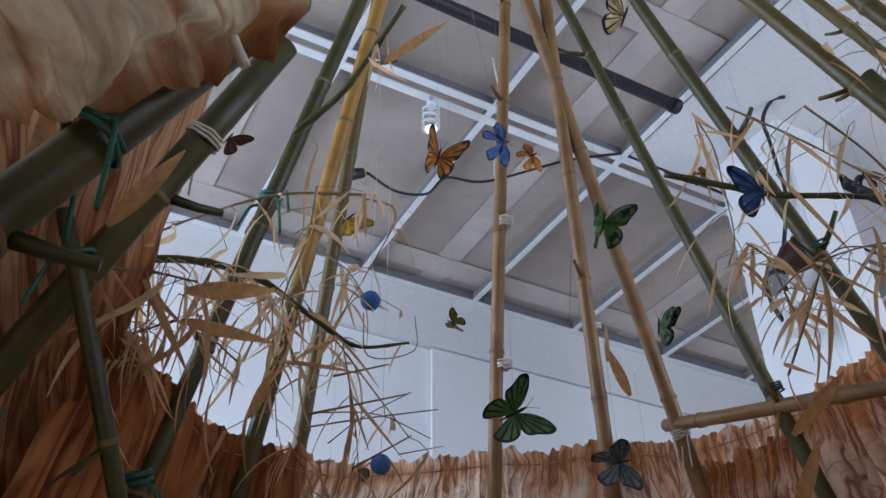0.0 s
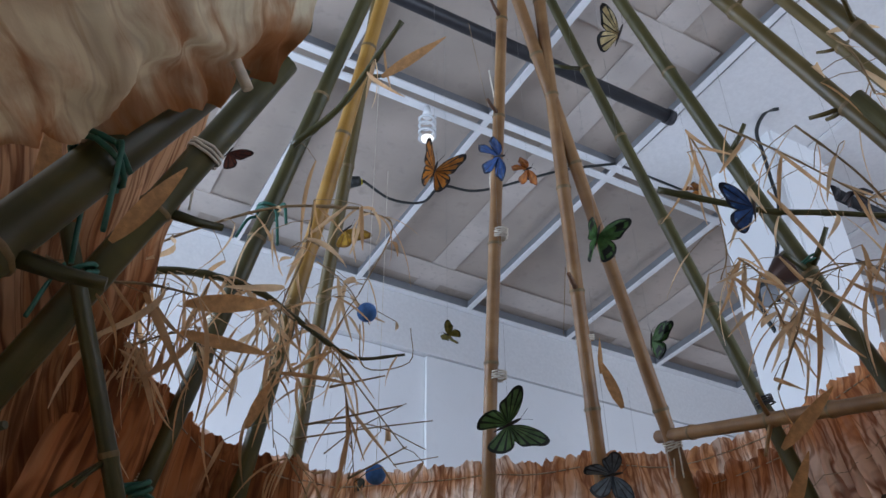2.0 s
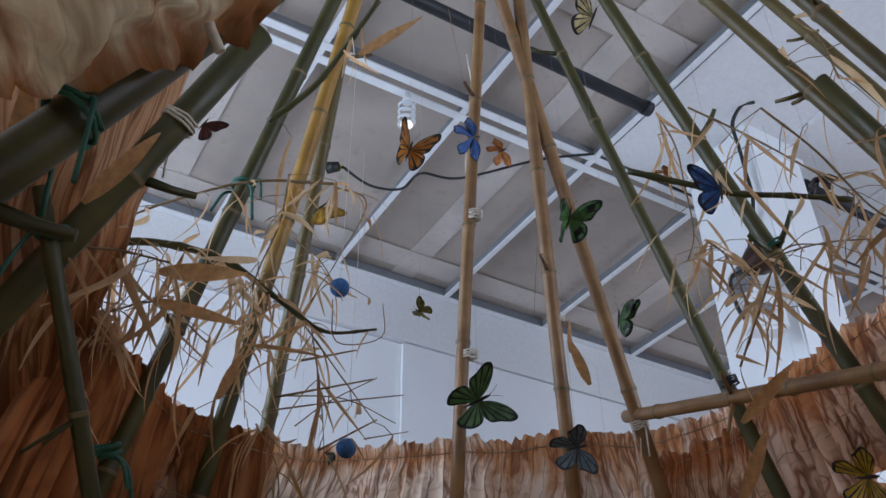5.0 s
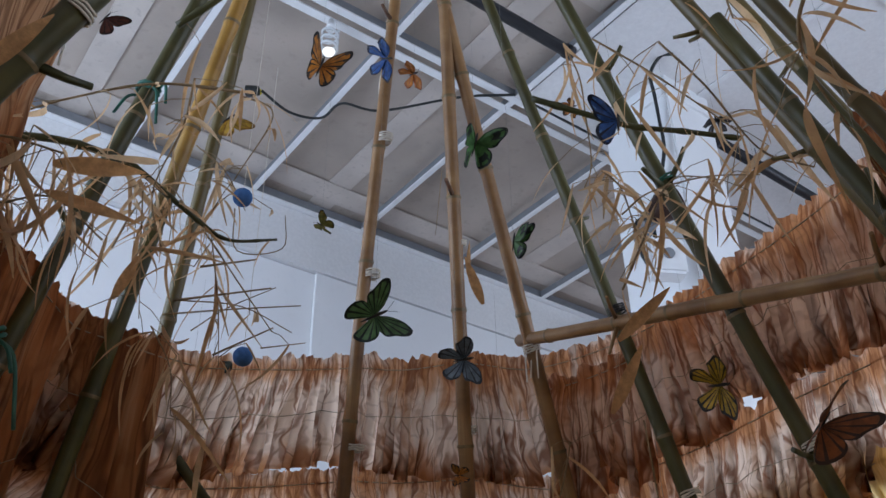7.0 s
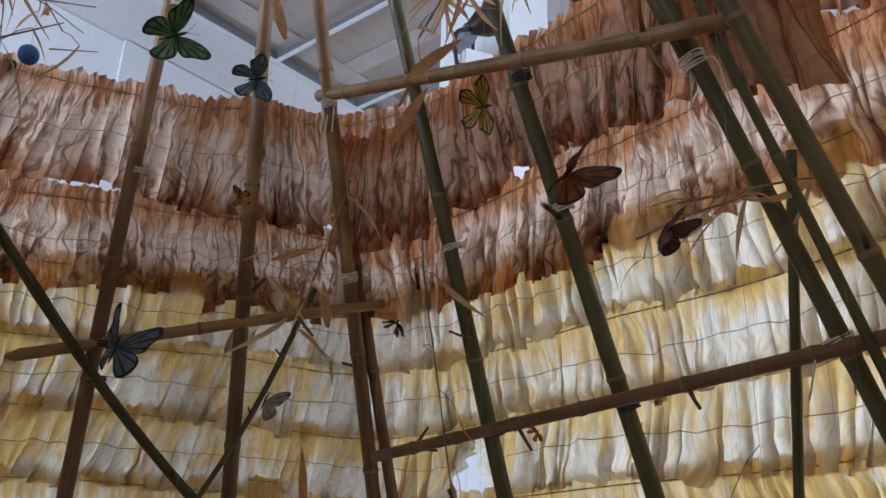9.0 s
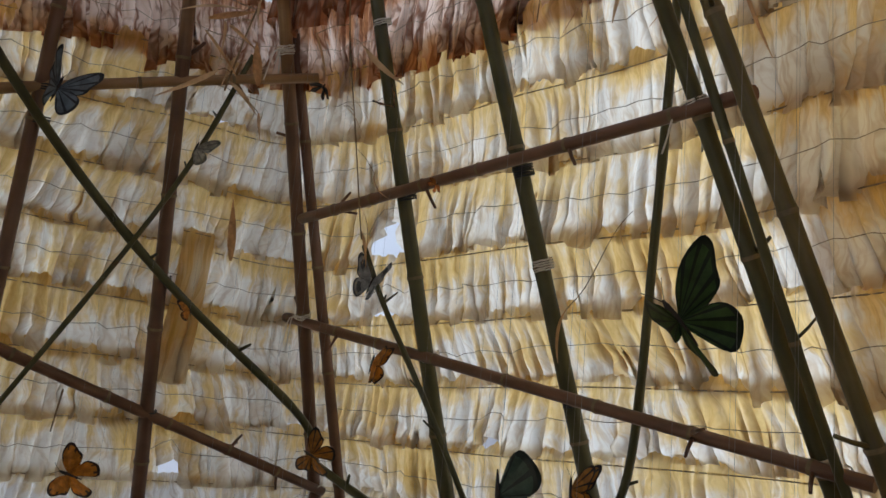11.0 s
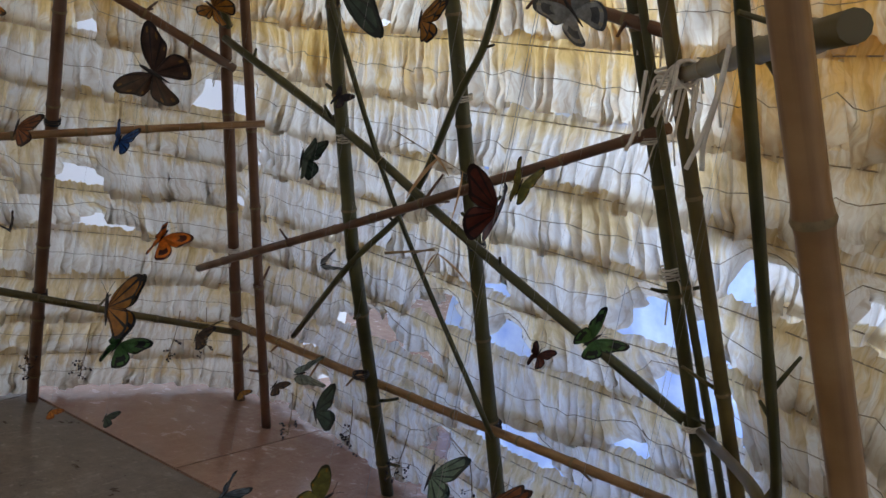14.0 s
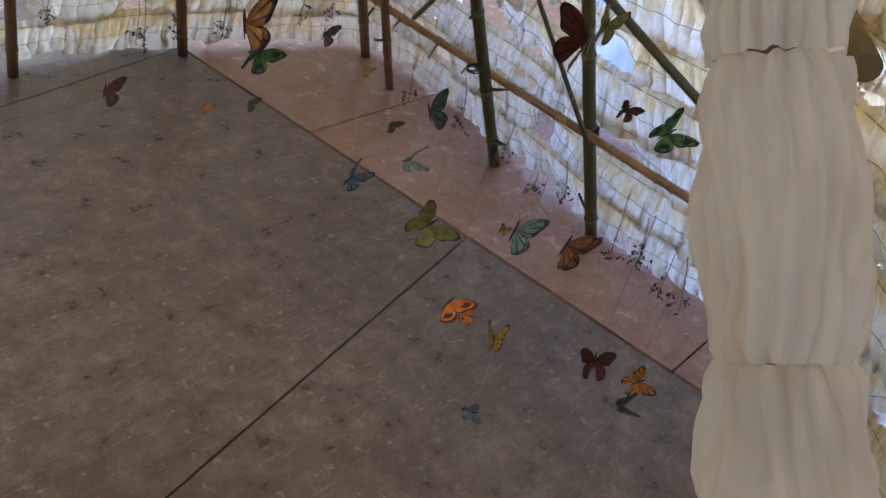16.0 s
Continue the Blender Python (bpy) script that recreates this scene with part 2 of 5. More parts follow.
M_RAIL = plain("white_steel_rail", (0.78, 0.79, 0.80), 0.35, 0.0, vary=0.05)
M_RAILG = plain("grey_rail_web", (0.24, 0.25, 0.27), 0.5, 0.3, vary=0.1)
M_PIPE = plain("black_pipe", (0.018, 0.018, 0.022), 0.45, vary=0.3)
M_CABLE = plain("black_cable", (0.012, 0.014, 0.014), 0.5, vary=0.2)
M_FLOOR = floor_mat("grey_brown_floor", (0.215, 0.168, 0.133), (0.37, 0.31, 0.255), (0.105, 0.075, 0.057), 0.24)
M_FLOORP = floor_mat("pinkish_floor", (0.43, 0.26, 0.19), (0.54, 0.37, 0.29), (0.31, 0.17, 0.12), 0.12)
M_GROUT = plain("dark_joint", (0.05, 0.04, 0.035), 0.9)


# ---- geometry helpers ----
def mesh_of(name, bm, *materials):
    me = bpy.data.meshes.new(name)
    bm.to_mesh(me)
    bm.free()
    for m in materials:
        me.materials.append(m)
    return me


def part(name, bm, material, parent, label=""):
    """Links a bmesh as one mesh object under a thing or a part."""
    mats = material if isinstance(material, (list, tuple)) else [material]
    ob = new(name, mesh_of(name, bm, *mats))
    if parent is not None:
        ob.parent = parent
    if label:
        ob["label"] = label
    return ob


def thing(name, place, label, category, group="", kind=""):
    ob = new(name)
    ob.location = place
    return tagged(ob, label, category, group, kind)


def box(bm, x0, y0, z0, x1, y1, z1, mi=0):
    v = [bm.verts.new(p) for p in ((x0, y0, z0), (x1, y0, z0), (x1, y1, z0), (x0, y1, z0), (x0, y0, z1), (x1, y0, z1), (x1, y1, z1), (x0, y1, z1))]
    for q in ((3, 2, 1, 0), (4, 5, 6, 7), (0, 1, 5, 4), (1, 2, 6, 5), (2, 3, 7, 6), (3, 0, 4, 7)):
        bm.faces.new([v[i] for i in q]).material_index = mi


def tube(bm, pts, radii, sides=10, mi=0, cap=True, turn=0.0):
    """A tube along points with a radius at each; UV: x round, y along in metres."""
    uv = bm.loops.layers.uv.verify()
    pts = [Vector(p) for p in pts]
    up = Vector((0.31, 0.17, 0.93)).normalized()
    rings, along, s = [], [], 0.0
    for i, p in enumerate(pts):
        d = (pts[min(i + 1, len(pts) - 1)] - pts[max(i - 1, 0)]).normalized()
        a = d.cross(up)
        if a.length < 1e-3:
            a = d.cross(Vector((1, 0, 0)))
        a.normalize()
        b = d.cross(a)
        if i:
            s += (p - pts[i - 1]).length
        along.append(s)
        r = radii[i] if isinstance(radii, (list, tuple)) else radii
        rings.append([bm.verts.new(p + r * (a * math.cos(turn + 2 * math.pi * k / sides) + b * math.sin(turn + 2 * math.pi * k / sides))) for k in range(sides)])
    for i in range(len(rings) - 1):
        for k in range(sides):
            f = bm.faces.new((rings[i][k], rings[i][(k + 1) % sides], rings[i + 1][(k + 1) % sides], rings[i + 1][k]))
            f.material_index, f.smooth = mi, True
            for lp, (u, v) in zip(f.loops, ((k, i), (k + 1, i), (k + 1, i + 1), (k, i + 1))):
                lp[uv].uv = (u / sides * 0.12, along[v])
    if cap:
        for ring in (rings[0][::-1], rings[-1]):
            f = bm.faces.new(ring)
            f.material_index = mi


def bamboo_points(a, b, bend, seed, step=0.04):
    a, b = Vector(a), Vector(b)
    n = max(3, int((b - a).length / step))
    rng = random.Random(seed)
    side = Vector((rng.uniform(-1, 1), rng.uniform(-1, 1), 0)).normalized()
    ph = rng.uniform(0, 6)
    return [a.lerp(b, i / n) + side * bend * (math.sin(math.pi * i / n) + 0.35 * math.sin(ph + 9 * i / n) - 0.35 * math.sin(ph) * (1 - i / n) - 0.35 * math.sin(ph + 9) * i / n) for i in range(n + 1)]


def bamboo(name, a, b, r0, r1, material, label, category="bamboo pole", seed=1, bend=0.01, gap=0.24, stubs=4, group="bamboo poles of the tent", sides=12, hollow=True):
    """A bamboo stalk: swollen nodes with a pale ring, short cut branch stubs, slightly bent. Its nodes and stubs are parts."""
    rng = random.Random(seed)
    a = Vector(a)
    line = bamboo_points((0, 0, 0), Vector(b) - a, bend, seed)
    total = sum((line[i + 1] - line[i]).length for i in range(len(line) - 1))
    nodes, s = [], rng.uniform(0.05, gap)
    while s < total - 0.03:
        nodes.append(s)
        s += gap * rng.uniform(0.75, 1.25)

    def at(s):
        for i in range(len(line) - 1):
            d = (line[i + 1] - line[i]).length
            if s <= d or i == len(line) - 2:
                return line[i].lerp(line[i + 1], s / d), (line[i + 1] - line[i]).normalized()
            s -= d

    stations = sorted(set([0.0, total] + [q for n in nodes for q in (n - 0.018, n - 0.006, n, n + 0.004, n + 0.012) if 0 < q < total] + [k * 0.08 for k in range(1, int(total / 0.08))]))
    pts, rad = [], []
    for q in stations:
        r = r0 + (r1 - r0) * q / total
        near = min([abs(q - n) for n in nodes] or [1])
        r *= 1.13 if near < 0.001 else 1.08 if near < 0.005 else 1.03 if near < 0.008 else 1.0
        pts.append(at(q)[0])
        rad.append(r)
    bm = bmesh.new()
    tube(bm, pts, rad, sides)
    pole = part(name, bm, material, None)
    pole.location = a
    tagged(pole, label, category, group)
    for n in nodes:
        p, d = at(n)
        r = r0 + (r1 - r0) * n / total
        bm = bmesh.new()
        tube(bm, [p - d * 0.003, p, p + d * 0.003], [r * 1.10, r * 1.17, r * 1.10], sides, cap=False)
        part("node", bm, M_NODE, pole)
    for k in range(stubs):
        if not nodes:
            break
        p, d = at(rng.choice(nodes) + 0.005)
        side = d.cross(Vector((rng.uniform(-1, 1), rng.uniform(-1, 1), rng.uniform(-1, 1)))).normalized()
        ln = rng.uniform(0.025, 0.06)
        bm = bmesh.new()
        q = (side + d * rng.uniform(0.3, 1.0)).normalized()
        tube(bm, [p + side * r0 * 0.6, p + side * r0 + q * ln * 0.5, p + side * r0 + q * ln], [r0 * 0.32, r0 * 0.26, r0 * 0.22], 7)
        part("branch_stub", bm, material, pole)
    return pole


def twig(name, pts, r0, r1, material, label, category="twig", group="", sides=6):
    bm = bmesh.new()
    p0 = Vector(pts[0])
    n = len(pts)
    tube(bm, [Vector(p) - p0 for p in pts], [r0 + (r1 - r0) * i / (n - 1) for i in range(n)], sides)
    ob = part(name, bm, material, None)
    ob.location = p0
    return tagged(ob, label, category, group)


def curve_pts(pts, n=24):
    """A smooth line through points."""
    P = [Vector(p) for p in pts]
    P = [2 * P[0] - P[1]] + P + [2 * P[-1] - P[-2]]
    res = []
    for i in range(1, len(P) - 2):
        for k in range(n):
            t = k / n
            a, b, c, d = P[i - 1], P[i], P[i + 1], P[i + 2]
            res.append(0.5 * ((2 * b) + (c - a) * t + (2 * a - 5 * b + 4 * c - d) * t * t + (3 * b - a - 3 * c + d) * t ** 3))
    res.append(P[-2])
    return res


def cord(name, pts, r, material, label, category="cord", n=10, sides=6, group=""):
    bm = bmesh.new()
    q = curve_pts(pts, n)
    tube(bm, [p - q[0] for p in q], r, sides)
    ob = part(name, bm, material, None)
    ob.location = q[0]
    return tagged(ob, label, category, group)


# ---- the room ----
CEIL = 4.00
U = Vector((0.8776, 0.4794, 0))
V = Vector((-0.4794, 0.8776, 0))
GRID0 = Vector((-0.385, 3.518, CEIL))


def slab(name, x0, y0, z0, x1, y1, z1, material, label="", category=""):
    bm = bmesh.new()
    box(bm, x0, y0, z0, x1, y1, z1)
    return tagged(part(name, bm, material, None), label, category, "", "structure")


# the room lies along the ceiling grid
ROOM = Matrix(((U.x, V.x, 0, GRID0.x), (U.y, V.y, 0, GRID0.y), (0, 0, 1, 0), (0, 0, 0, 1)))


def in_room(ob):
    ob.matrix_world = ROOM @ ob.matrix_world
    return ob


in_room(slab("wall_north", -5.2, 0.05, -0.02, 5.6, 0.80, 3.694, M_WALL, "smooth white painted wall", "wall"))
in_room(slab("wall_south", -5.2, -8.2, -0.02, 5.6, -8.0, 4.4, M_WALL, "white painted wall", "wall"))
in_room(slab("wall_west", -5.4, -8.2, -0.02, -5.2, 0.8, 4.4, M_WALL, "white painted wall", "wall"))
in_room(slab("wall_east", 5.6, -8.2, -0.02, 5.8, 0.8, 4.4, M_WALL, "white painted wall", "wall"))
in_room(slab("ceiling", -5.2, -8.0, CEIL + 0.07, 5.6, 0.62, CEIL + 0.2, M_BOARD, "unpainted gypsum board ceiling with taped joints", "ceiling"))
in_room(slab("bulkhead", -5.2, 0.02, 3.70, 5.6, 0.62, CEIL + 0.06, M_SOFFIT, "white textured bulkhead along the wall", "bulkhead"))


def ceiling_rails():
    """The steel grid for 0.61 x 1.22 m panels, hung below the board."""
    for i in range(-5, 10):
        bm = bmesh.new()
        w = 0.013
        box(bm, 0.61 * i - w, -5.5, CEIL, 0.61 * i + w, 0.02, CEIL + 0.006)
        box(bm, 0.61 * i - 0.004, -5.5, CEIL + 0.006, 0.61 * i + 0.004, 0.02, CEIL + 0.05, 1)
        in_room(tagged(part("ceiling_rail", bm, [M_RAIL, M_RAILG], None), "white steel ceiling grid rail without panels", "ceiling rail", "ceiling grid", "structure"))
    for j in range(0, 5):
        bm = bmesh.new()
        y = -1.22 * j
        box(bm, -3.05, y - 0.016, CEIL - 0.004, 5.4, y + 0.016, CEIL + 0.003)
        box(bm, -3.05, y - 0.004, CEIL + 0.003, 5.4, y + 0.004, CEIL + 0.055, 1)
        if j == 1:
            box(bm, -3.05, y + 0.05, CEIL - 0.002, 5.4, y + 0.085, CEIL + 0.004)
        in_room(tagged(part("ceiling_rail", bm, [M_RAIL, M_RAILG], None), "white steel main ceiling rail", "ceiling rail", "ceiling grid", "structure"))
    for i in range(-4, 8, 2):
        bm = bmesh.new()
        box(bm, 0.61 * i + 0.30, -5.5, CEIL + 0.064, 0.61 * i + 0.42, 0.02, CEIL + 0.067)
        in_room(tagged(part("trim_joint_tape", bm, M_TAPE, None), "pale joint compound strip on the ceiling board", "joint tape", "ceiling tape", "structure"))
    bm = bmesh.new()
    box(bm, -3.05, -0.20, CEIL + 0.058, 5.4, -0.06, CEIL + 0.063)
    box(bm, -3.05, -1.86, CEIL + 0.058, 0.6, -1.74, CEIL + 0.063)
    in_room(tagged(part("trim_joint_tape", bm, M_TAPE, None), "pale joint compound strip across the ceiling board", "joint tape", "ceiling tape", "structure"))
    bm = bmesh.new()
    box(bm, 0.635, -4.86, CEIL + 0.008, 5.4, -1.245, CEIL + 0.022)
    in_room(tagged(part("ceiling_panel", bm, M_SOFFIT, None), "white pitted ceiling panels in the grid", "ceiling panel", "", "structure"))


ceiling_rails()

# floor sheets with dark joints; one row further out is pinkish
slab("floor", -7, -7, -0.12, 7, 7, -0.012, M_GROUT, "floor of large sheets with dark joints", "floor")
FLOOR_U, FLOOR_V, FAR_V = 0.148, -2.682, -2.075
SKEW = math.tan(0.232 - 0.026)


def floor_sheets():
    """Square sheets on the far side of the long joint, sheets cut askew on the near side."""
    fl = bpy.data.objects["floor"]
    g = 0.0025

    def sheet(corners, material):
        bm = bmesh.new()
        low = [bm.verts.new((u, v, -0.02)) for u, v in corners]
        top = [bm.verts.new((u, v, 0.0)) for u, v in corners]
        bm.faces.new(top)
        for i in range(4):
            bm.faces.new((low[i], low[(i + 1) % 4], top[(i + 1) % 4], top[i]))
        ob = part("floor_sheet", bm, material, None)
        ob.matrix_world = ROOM @ Matrix.Rotation(0.026, 4, "Z")
        ob.parent = fl

    for row in range(0, 5):
        u0, u1 = FLOOR_U + 1.22 * row + g + (0.004 if row == 0 else 0), FLOOR_U + 1.22 * (row + 1) - g
        for k in range(-5, 4):
            v0 = FAR_V + (0.0 if row % 2 == 0 else 0.61) + 1.22 * k
            sheet(((u0, v0 + g), (u1, v0 + g), (u1, v0 + 1.22 - g), (u0, v0 + 1.22 - g)), M_FLOORP)
    for k in range(-4, 5):
        v0 = FLOOR_V + 1.22 * k
        for u0, u1 in ((FLOOR_U - 2.44 + g, FLOOR_U - g - 0.002), (FLOOR_U - 4.88 + g, FLOOR_U - 2.44 - g), (FLOOR_U - 6.4 + g, FLOOR_U - 4.88 - g)):
            a, b = (u0 - FLOOR_U) * SKEW, (u1 - FLOOR_U) * SKEW
            sheet(((u0, v0 + a + g), (u1, v0 + b + g), (u1, v0 + 1.22 + b - g), (u0, v0 + 1.22 + a - g)), M_FLOOR)


floor_sheets()


def column():
    """A white square column that stands outside the tent."""
    c = ROOM.inverted() @ Vector((1.30, 2.52, 0))
    bm = bmesh.new()
    box(bm, c.x, c.y, 0, c.x + 0.28, c.y + 0.34, CEIL + 0.06)
    bmesh.ops.bevel(bm, geom=[e for e in bm.edges if abs(e.verts[0].co.z - e.verts[1].co.z) > 1], offset=0.008, segments=2, affect="EDGES")
    ob = in_room(tagged(part("column", bm, M_WALL, None), "smooth white square column outside the tent", "column", "", "structure"))
    bm = bmesh.new()
    box(bm, c.x - 0.01, c.y - 0.01, CEIL - 0.10, c.x + 0.29, c.y + 0.35, CEIL - 0.07)
    in_room(tagged(part("trim_column", bm, M_WALL, None), "white trim round the column's head", "trim", "", "structure"))
    # the wall steps forward beyond an upright edge
    bm = bmesh.new()
    box(bm, 0.39, 0.028, 0, 5.5, 0.048, 3.692)
    in_room(tagged(part("wall_return", bm, M_WALL, None), "white wall panel standing forward of the wall", "wall panel", "", "structure"))


column()


# ---- the tent: leaning poles round a ring, gathered cloth bands outside them ----
# foot (x, y) and lean (dx, dy for each metre up) of each station round the ring
REAR_L, SIDE_L = ((-1.00, -0.90), (0.30, 0.25)), ((-1.38, 0.35), (0.40, 0.05))
POLE_L1, POLE_L2, POLE_L3 = ((-1.030, 1.440), (0.309, -0.140)), ((-0.752, 1.751), (0.221, -0.234)), ((-0.521, 1.932), (0.132, -0.264))
POLE_1, POLE_2, POLE_3 = ((0.007, 2.071), (0.043, -0.274)), ((0.479, 2.271), (-0.091, -0.380)), ((1.094, 2.345), (-0.311, -0.408))
POLE_4, POLE_5, POLE_6 = ((1.219, 1.542), (-0.311, -0.106)), ((1.433, 1.230), (-0.374, -0.064)), ((1.600, 0.672), (-0.461, 0.036))
COVER_4, COVER_6 = ((1.330, 1.655), (-0.362, -0.158)), ((1.625, 0.700), (-0.425, 0.045))
SIDE_R, REAR_R = ((1.32, -0.05), (-0.226, 0.08)), ((1.10, -1.00), (-0.30, 0.25))
RING = (REAR_L, SIDE_L, POLE_L1, POLE_L2, POLE_1, POLE_2, POLE_3, COVER_4, POLE_5, COVER_6, SIDE_R, REAR_R)


def on(pole, z):
    (x, y), (dx, dy) = pole
    return Vector((x + dx * z, y + dy * z, z))


def ring_line(z, out):
    """The ring at height z, pushed outwards, as a smooth line."""
    pts = [on(p, z) for p in RING]
    mid = Vector((0.15, 0.55, z))
    pts = [p + (p - mid).normalized() * out for p in pts]
    return curve_pts(pts, 14)


def sample(line, step):
    res, carry = [], 0.0
    for a, b in zip(line, line[1:]):
        d = (b - a).length
        s = carry
        while s < d:
            res.append((a.lerp(b, s / d), (b - a).normalized()))
            s += step
        carry = s - d
    return res


def side_dip(p, z):
    """How far the cords sag where the loose bundle of poles stands."""
    if z < 1.2 or p.y < 0.3:
        return 0.0
    u = (p.x - on(POLE_1, z).x) / (on(SIDE_L, z).x - on(POLE_1, z).x)
    return -0.09 * (z - 1.2) * max(0.0, min(1.0, u / 0.45, (1.0 - u) / 0.30))


def cloth_band(z, drop, material, seed, label, head=0.03, out=0.06, start=0.0, end=1.0, holes=0.0, sag=0.012, ragged=0.22, between=None, loose=1.0, fringe=0.0, tight=1.0):
    """One band of cloth gathered on a cord: a short ragged head above it, fine folds that open towards a ragged hem."""
    rng = random.Random(seed)
    line = ring_line(z, out)
    cols = sample(line, 0.005)
    n = len(cols)
    if between:
        near = [min(range(n), key=lambda i: (cols[i][0] - on(p, z)).length) for p in between]
        start, end = min(near) / n, max(near) / n
    cols = cols[int(n * start):int(n * end)]
    low = ring_line(z - drop, out + 0.015)
    lows = sample(low, 0.005)
    m = len(lows)
    bm = bmesh.new()
    uv = bm.loops.layers.uv.verify()
    rows = [-1.0, -0.5, 0.0, 0.08, 0.18, 0.32, 0.48, 0.66, 0.84, 1.0]
    grid = []
    origin = cols[0][0].copy()
    for i, (p, d) in enumerate(cols):
        f = (start * n + i) / n
        q = lows[min(m - 1, int(f * m))][0]
        nrm = Vector((d.y, -d.x, 0))
        if nrm.dot(p - Vector((0.15, 0.55, p.z))) < 0:
            nrm = -nrm
        s = i * 0.005
        dip = side_dip(p, z) + sag * noise.noise((s * 2.1, seed * 3.7, 0.5))
        ln = 1.0 + ragged * noise.noise((s * 3.0, seed * 1.9, 2.0)) + 0.09 * noise.noise((s * 17, seed, 7.0)) + 0.025 * noise.noise((s * 70, seed, 3.0)) + fringe * (noise.noise((s * 26, seed, 8.0)) - 0.2)
        cut = noise.noise((s * 4.2, seed * 5.1, 9.0)) + 0.25 * noise.noise((s * 13, seed, 6.0))
        if cut > 0.42 - holes:
            ln *= 1.0 - min(0.75, (cut - 0.42 + holes) * 2.2)
        hd = head * (0.8 + 0.5 * noise.noise((s * 30, seed, 1.0)) + 0.3 * noise.noise((s * 110, seed, 4.0)))
        ph = s * 190 * tight + 15.0 * noise.noise((s * 10, seed, 0.0)) + 5.0 * noise.noise((s * 37, seed, 5.0))
        wob = noise.noise((s * 14, seed * 2.3, 0.0))
        slant = 0.55 * drop * noise.noise((s * 1.3, seed * 2.9, 4.0)) + 0.25 * drop * noise.noise((s * 5.5, seed * 1.3, 6.0))
        sharp = 0.6 + 0.4 * noise.noise((s * 8, seed, 11.0))
        col = []
        for r in rows:
            if r < 0:
                x = p + Vector((0, 0, dip + hd * -r)) + nrm * (0.006 * math.sin(ph) * -r + 0.004 * -r)
            else:
                x = Vector((p.x + (q.x - p.x) * r * 0.8, p.y + (q.y - p.y) * r * 0.8, p.z + dip - drop * ln * r))
                open_ = loose * (0.003 + 0.010 * r ** 0.6) * (0.55 + 0.9 * abs(noise.noise((s * 6, seed * 4.4, 1.0)) + 0.3))
                w = math.sin(ph + 2.6 * r * noise.noise((s * 16, r * 2.5, seed)))
                x += nrm * (open_ * 0.62 * math.copysign(abs(w) ** sharp, w) + 0.026 * r * wob + 0.014 * r * noise.noise((s * 35, r * 3, seed)))
                x += d * (slant * r + 0.012 * r * math.cos(ph) + 0.012 * r * noise.noise((s * 22, r * 4 + 3, seed)))
            col.append(bm.verts.new(x - origin))
        grid.append(col)
    for i in range(len(grid) - 1):
        for j in range(len(rows) - 1):
            f = bm.faces.new((grid[i][j], grid[i + 1][j], grid[i + 1][j + 1], grid[i][j + 1]))
            f.smooth = True
            for lp, (a, b) in zip(f.loops, ((i, j), (i + 1, j), (i + 1, j + 1), (i, j + 1))):
                lp[uv].uv = (a * 0.005 + seed * 3.3, rows[b] if rows[b] > 0 else -0.15 * rows[b])
    inner = [(cols[i][0] - Vector((0.15, 0.55, cols[i][0].z))).normalized() * 0.012 for i in range(len(cols))]
    mid_line = [grid[i][6].co.copy() - inner[i] for i in range(0, len(grid), 5)]
    band = part("cloth_band", bm, material, None)
    band.location = origin
    tagged(band, label, "cloth band", "gathered cloth bands")
    bm = bmesh.new()
    tube(bm, [cols[i][0] - origin + Vector((0, 0, side_dip(cols[i][0], z) + sag * noise.noise((i * 0.005 * 2.1, seed * 3.7, 0.5)))) for i in range(0, len(cols), 6)], 0.0012, 5)
    part("drawcord", bm, M_CORD, band, "thin brown cord through the gathers")
    bm = bmesh.new()
    tube(bm, mid_line, 0.0008, 4)
    part("cross_thread", bm, M_CORD, band, "fine thread across the cloth")
    return band


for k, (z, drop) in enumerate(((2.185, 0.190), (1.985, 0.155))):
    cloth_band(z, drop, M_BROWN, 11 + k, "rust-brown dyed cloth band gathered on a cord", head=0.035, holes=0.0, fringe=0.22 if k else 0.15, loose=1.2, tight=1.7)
# extra layer added outside the brown band to dim the light through it
cloth_band(2.165, 0.15, M_BROWN, 57, "added second layer of rust-brown cloth band behind the first, dims the light", head=0.02, out=0.10, between=(COVER_4, COVER_6), ragged=0.3, loose=1.2, fringe=0.4, tight=1.5)
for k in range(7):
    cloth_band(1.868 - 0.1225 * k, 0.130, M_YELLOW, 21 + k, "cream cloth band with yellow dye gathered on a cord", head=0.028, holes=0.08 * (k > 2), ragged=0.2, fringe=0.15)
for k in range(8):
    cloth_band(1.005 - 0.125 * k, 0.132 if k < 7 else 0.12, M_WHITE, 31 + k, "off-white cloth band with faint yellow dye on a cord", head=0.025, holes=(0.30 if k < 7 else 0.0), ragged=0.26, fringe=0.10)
cloth_band(2.14, 0.21, M_BROWN, 51, "long rust-brown cloth drape at the tent's corner", head=0.03, out=0.035, between=(POLE_3, COVER_4), ragged=0.3, loose=1.6, fringe=0.3)
# added layers behind the bands, only to dim light coming through this side
for k in range(14):
    cloth_band(1.79 - 0.125 * k, 0.16, M_YELLOW if k < 6 else M_WHITE, 61 + k, "added second layer of cream cloth band behind the first, dims the light", head=0.02, out=0.105, between=(((1.62, 0.62), (-0.43, 0.05)), ((1.25, -0.50), (-0.20, 0.12))), ragged=0.3, loose=1.4, fringe=0.1)
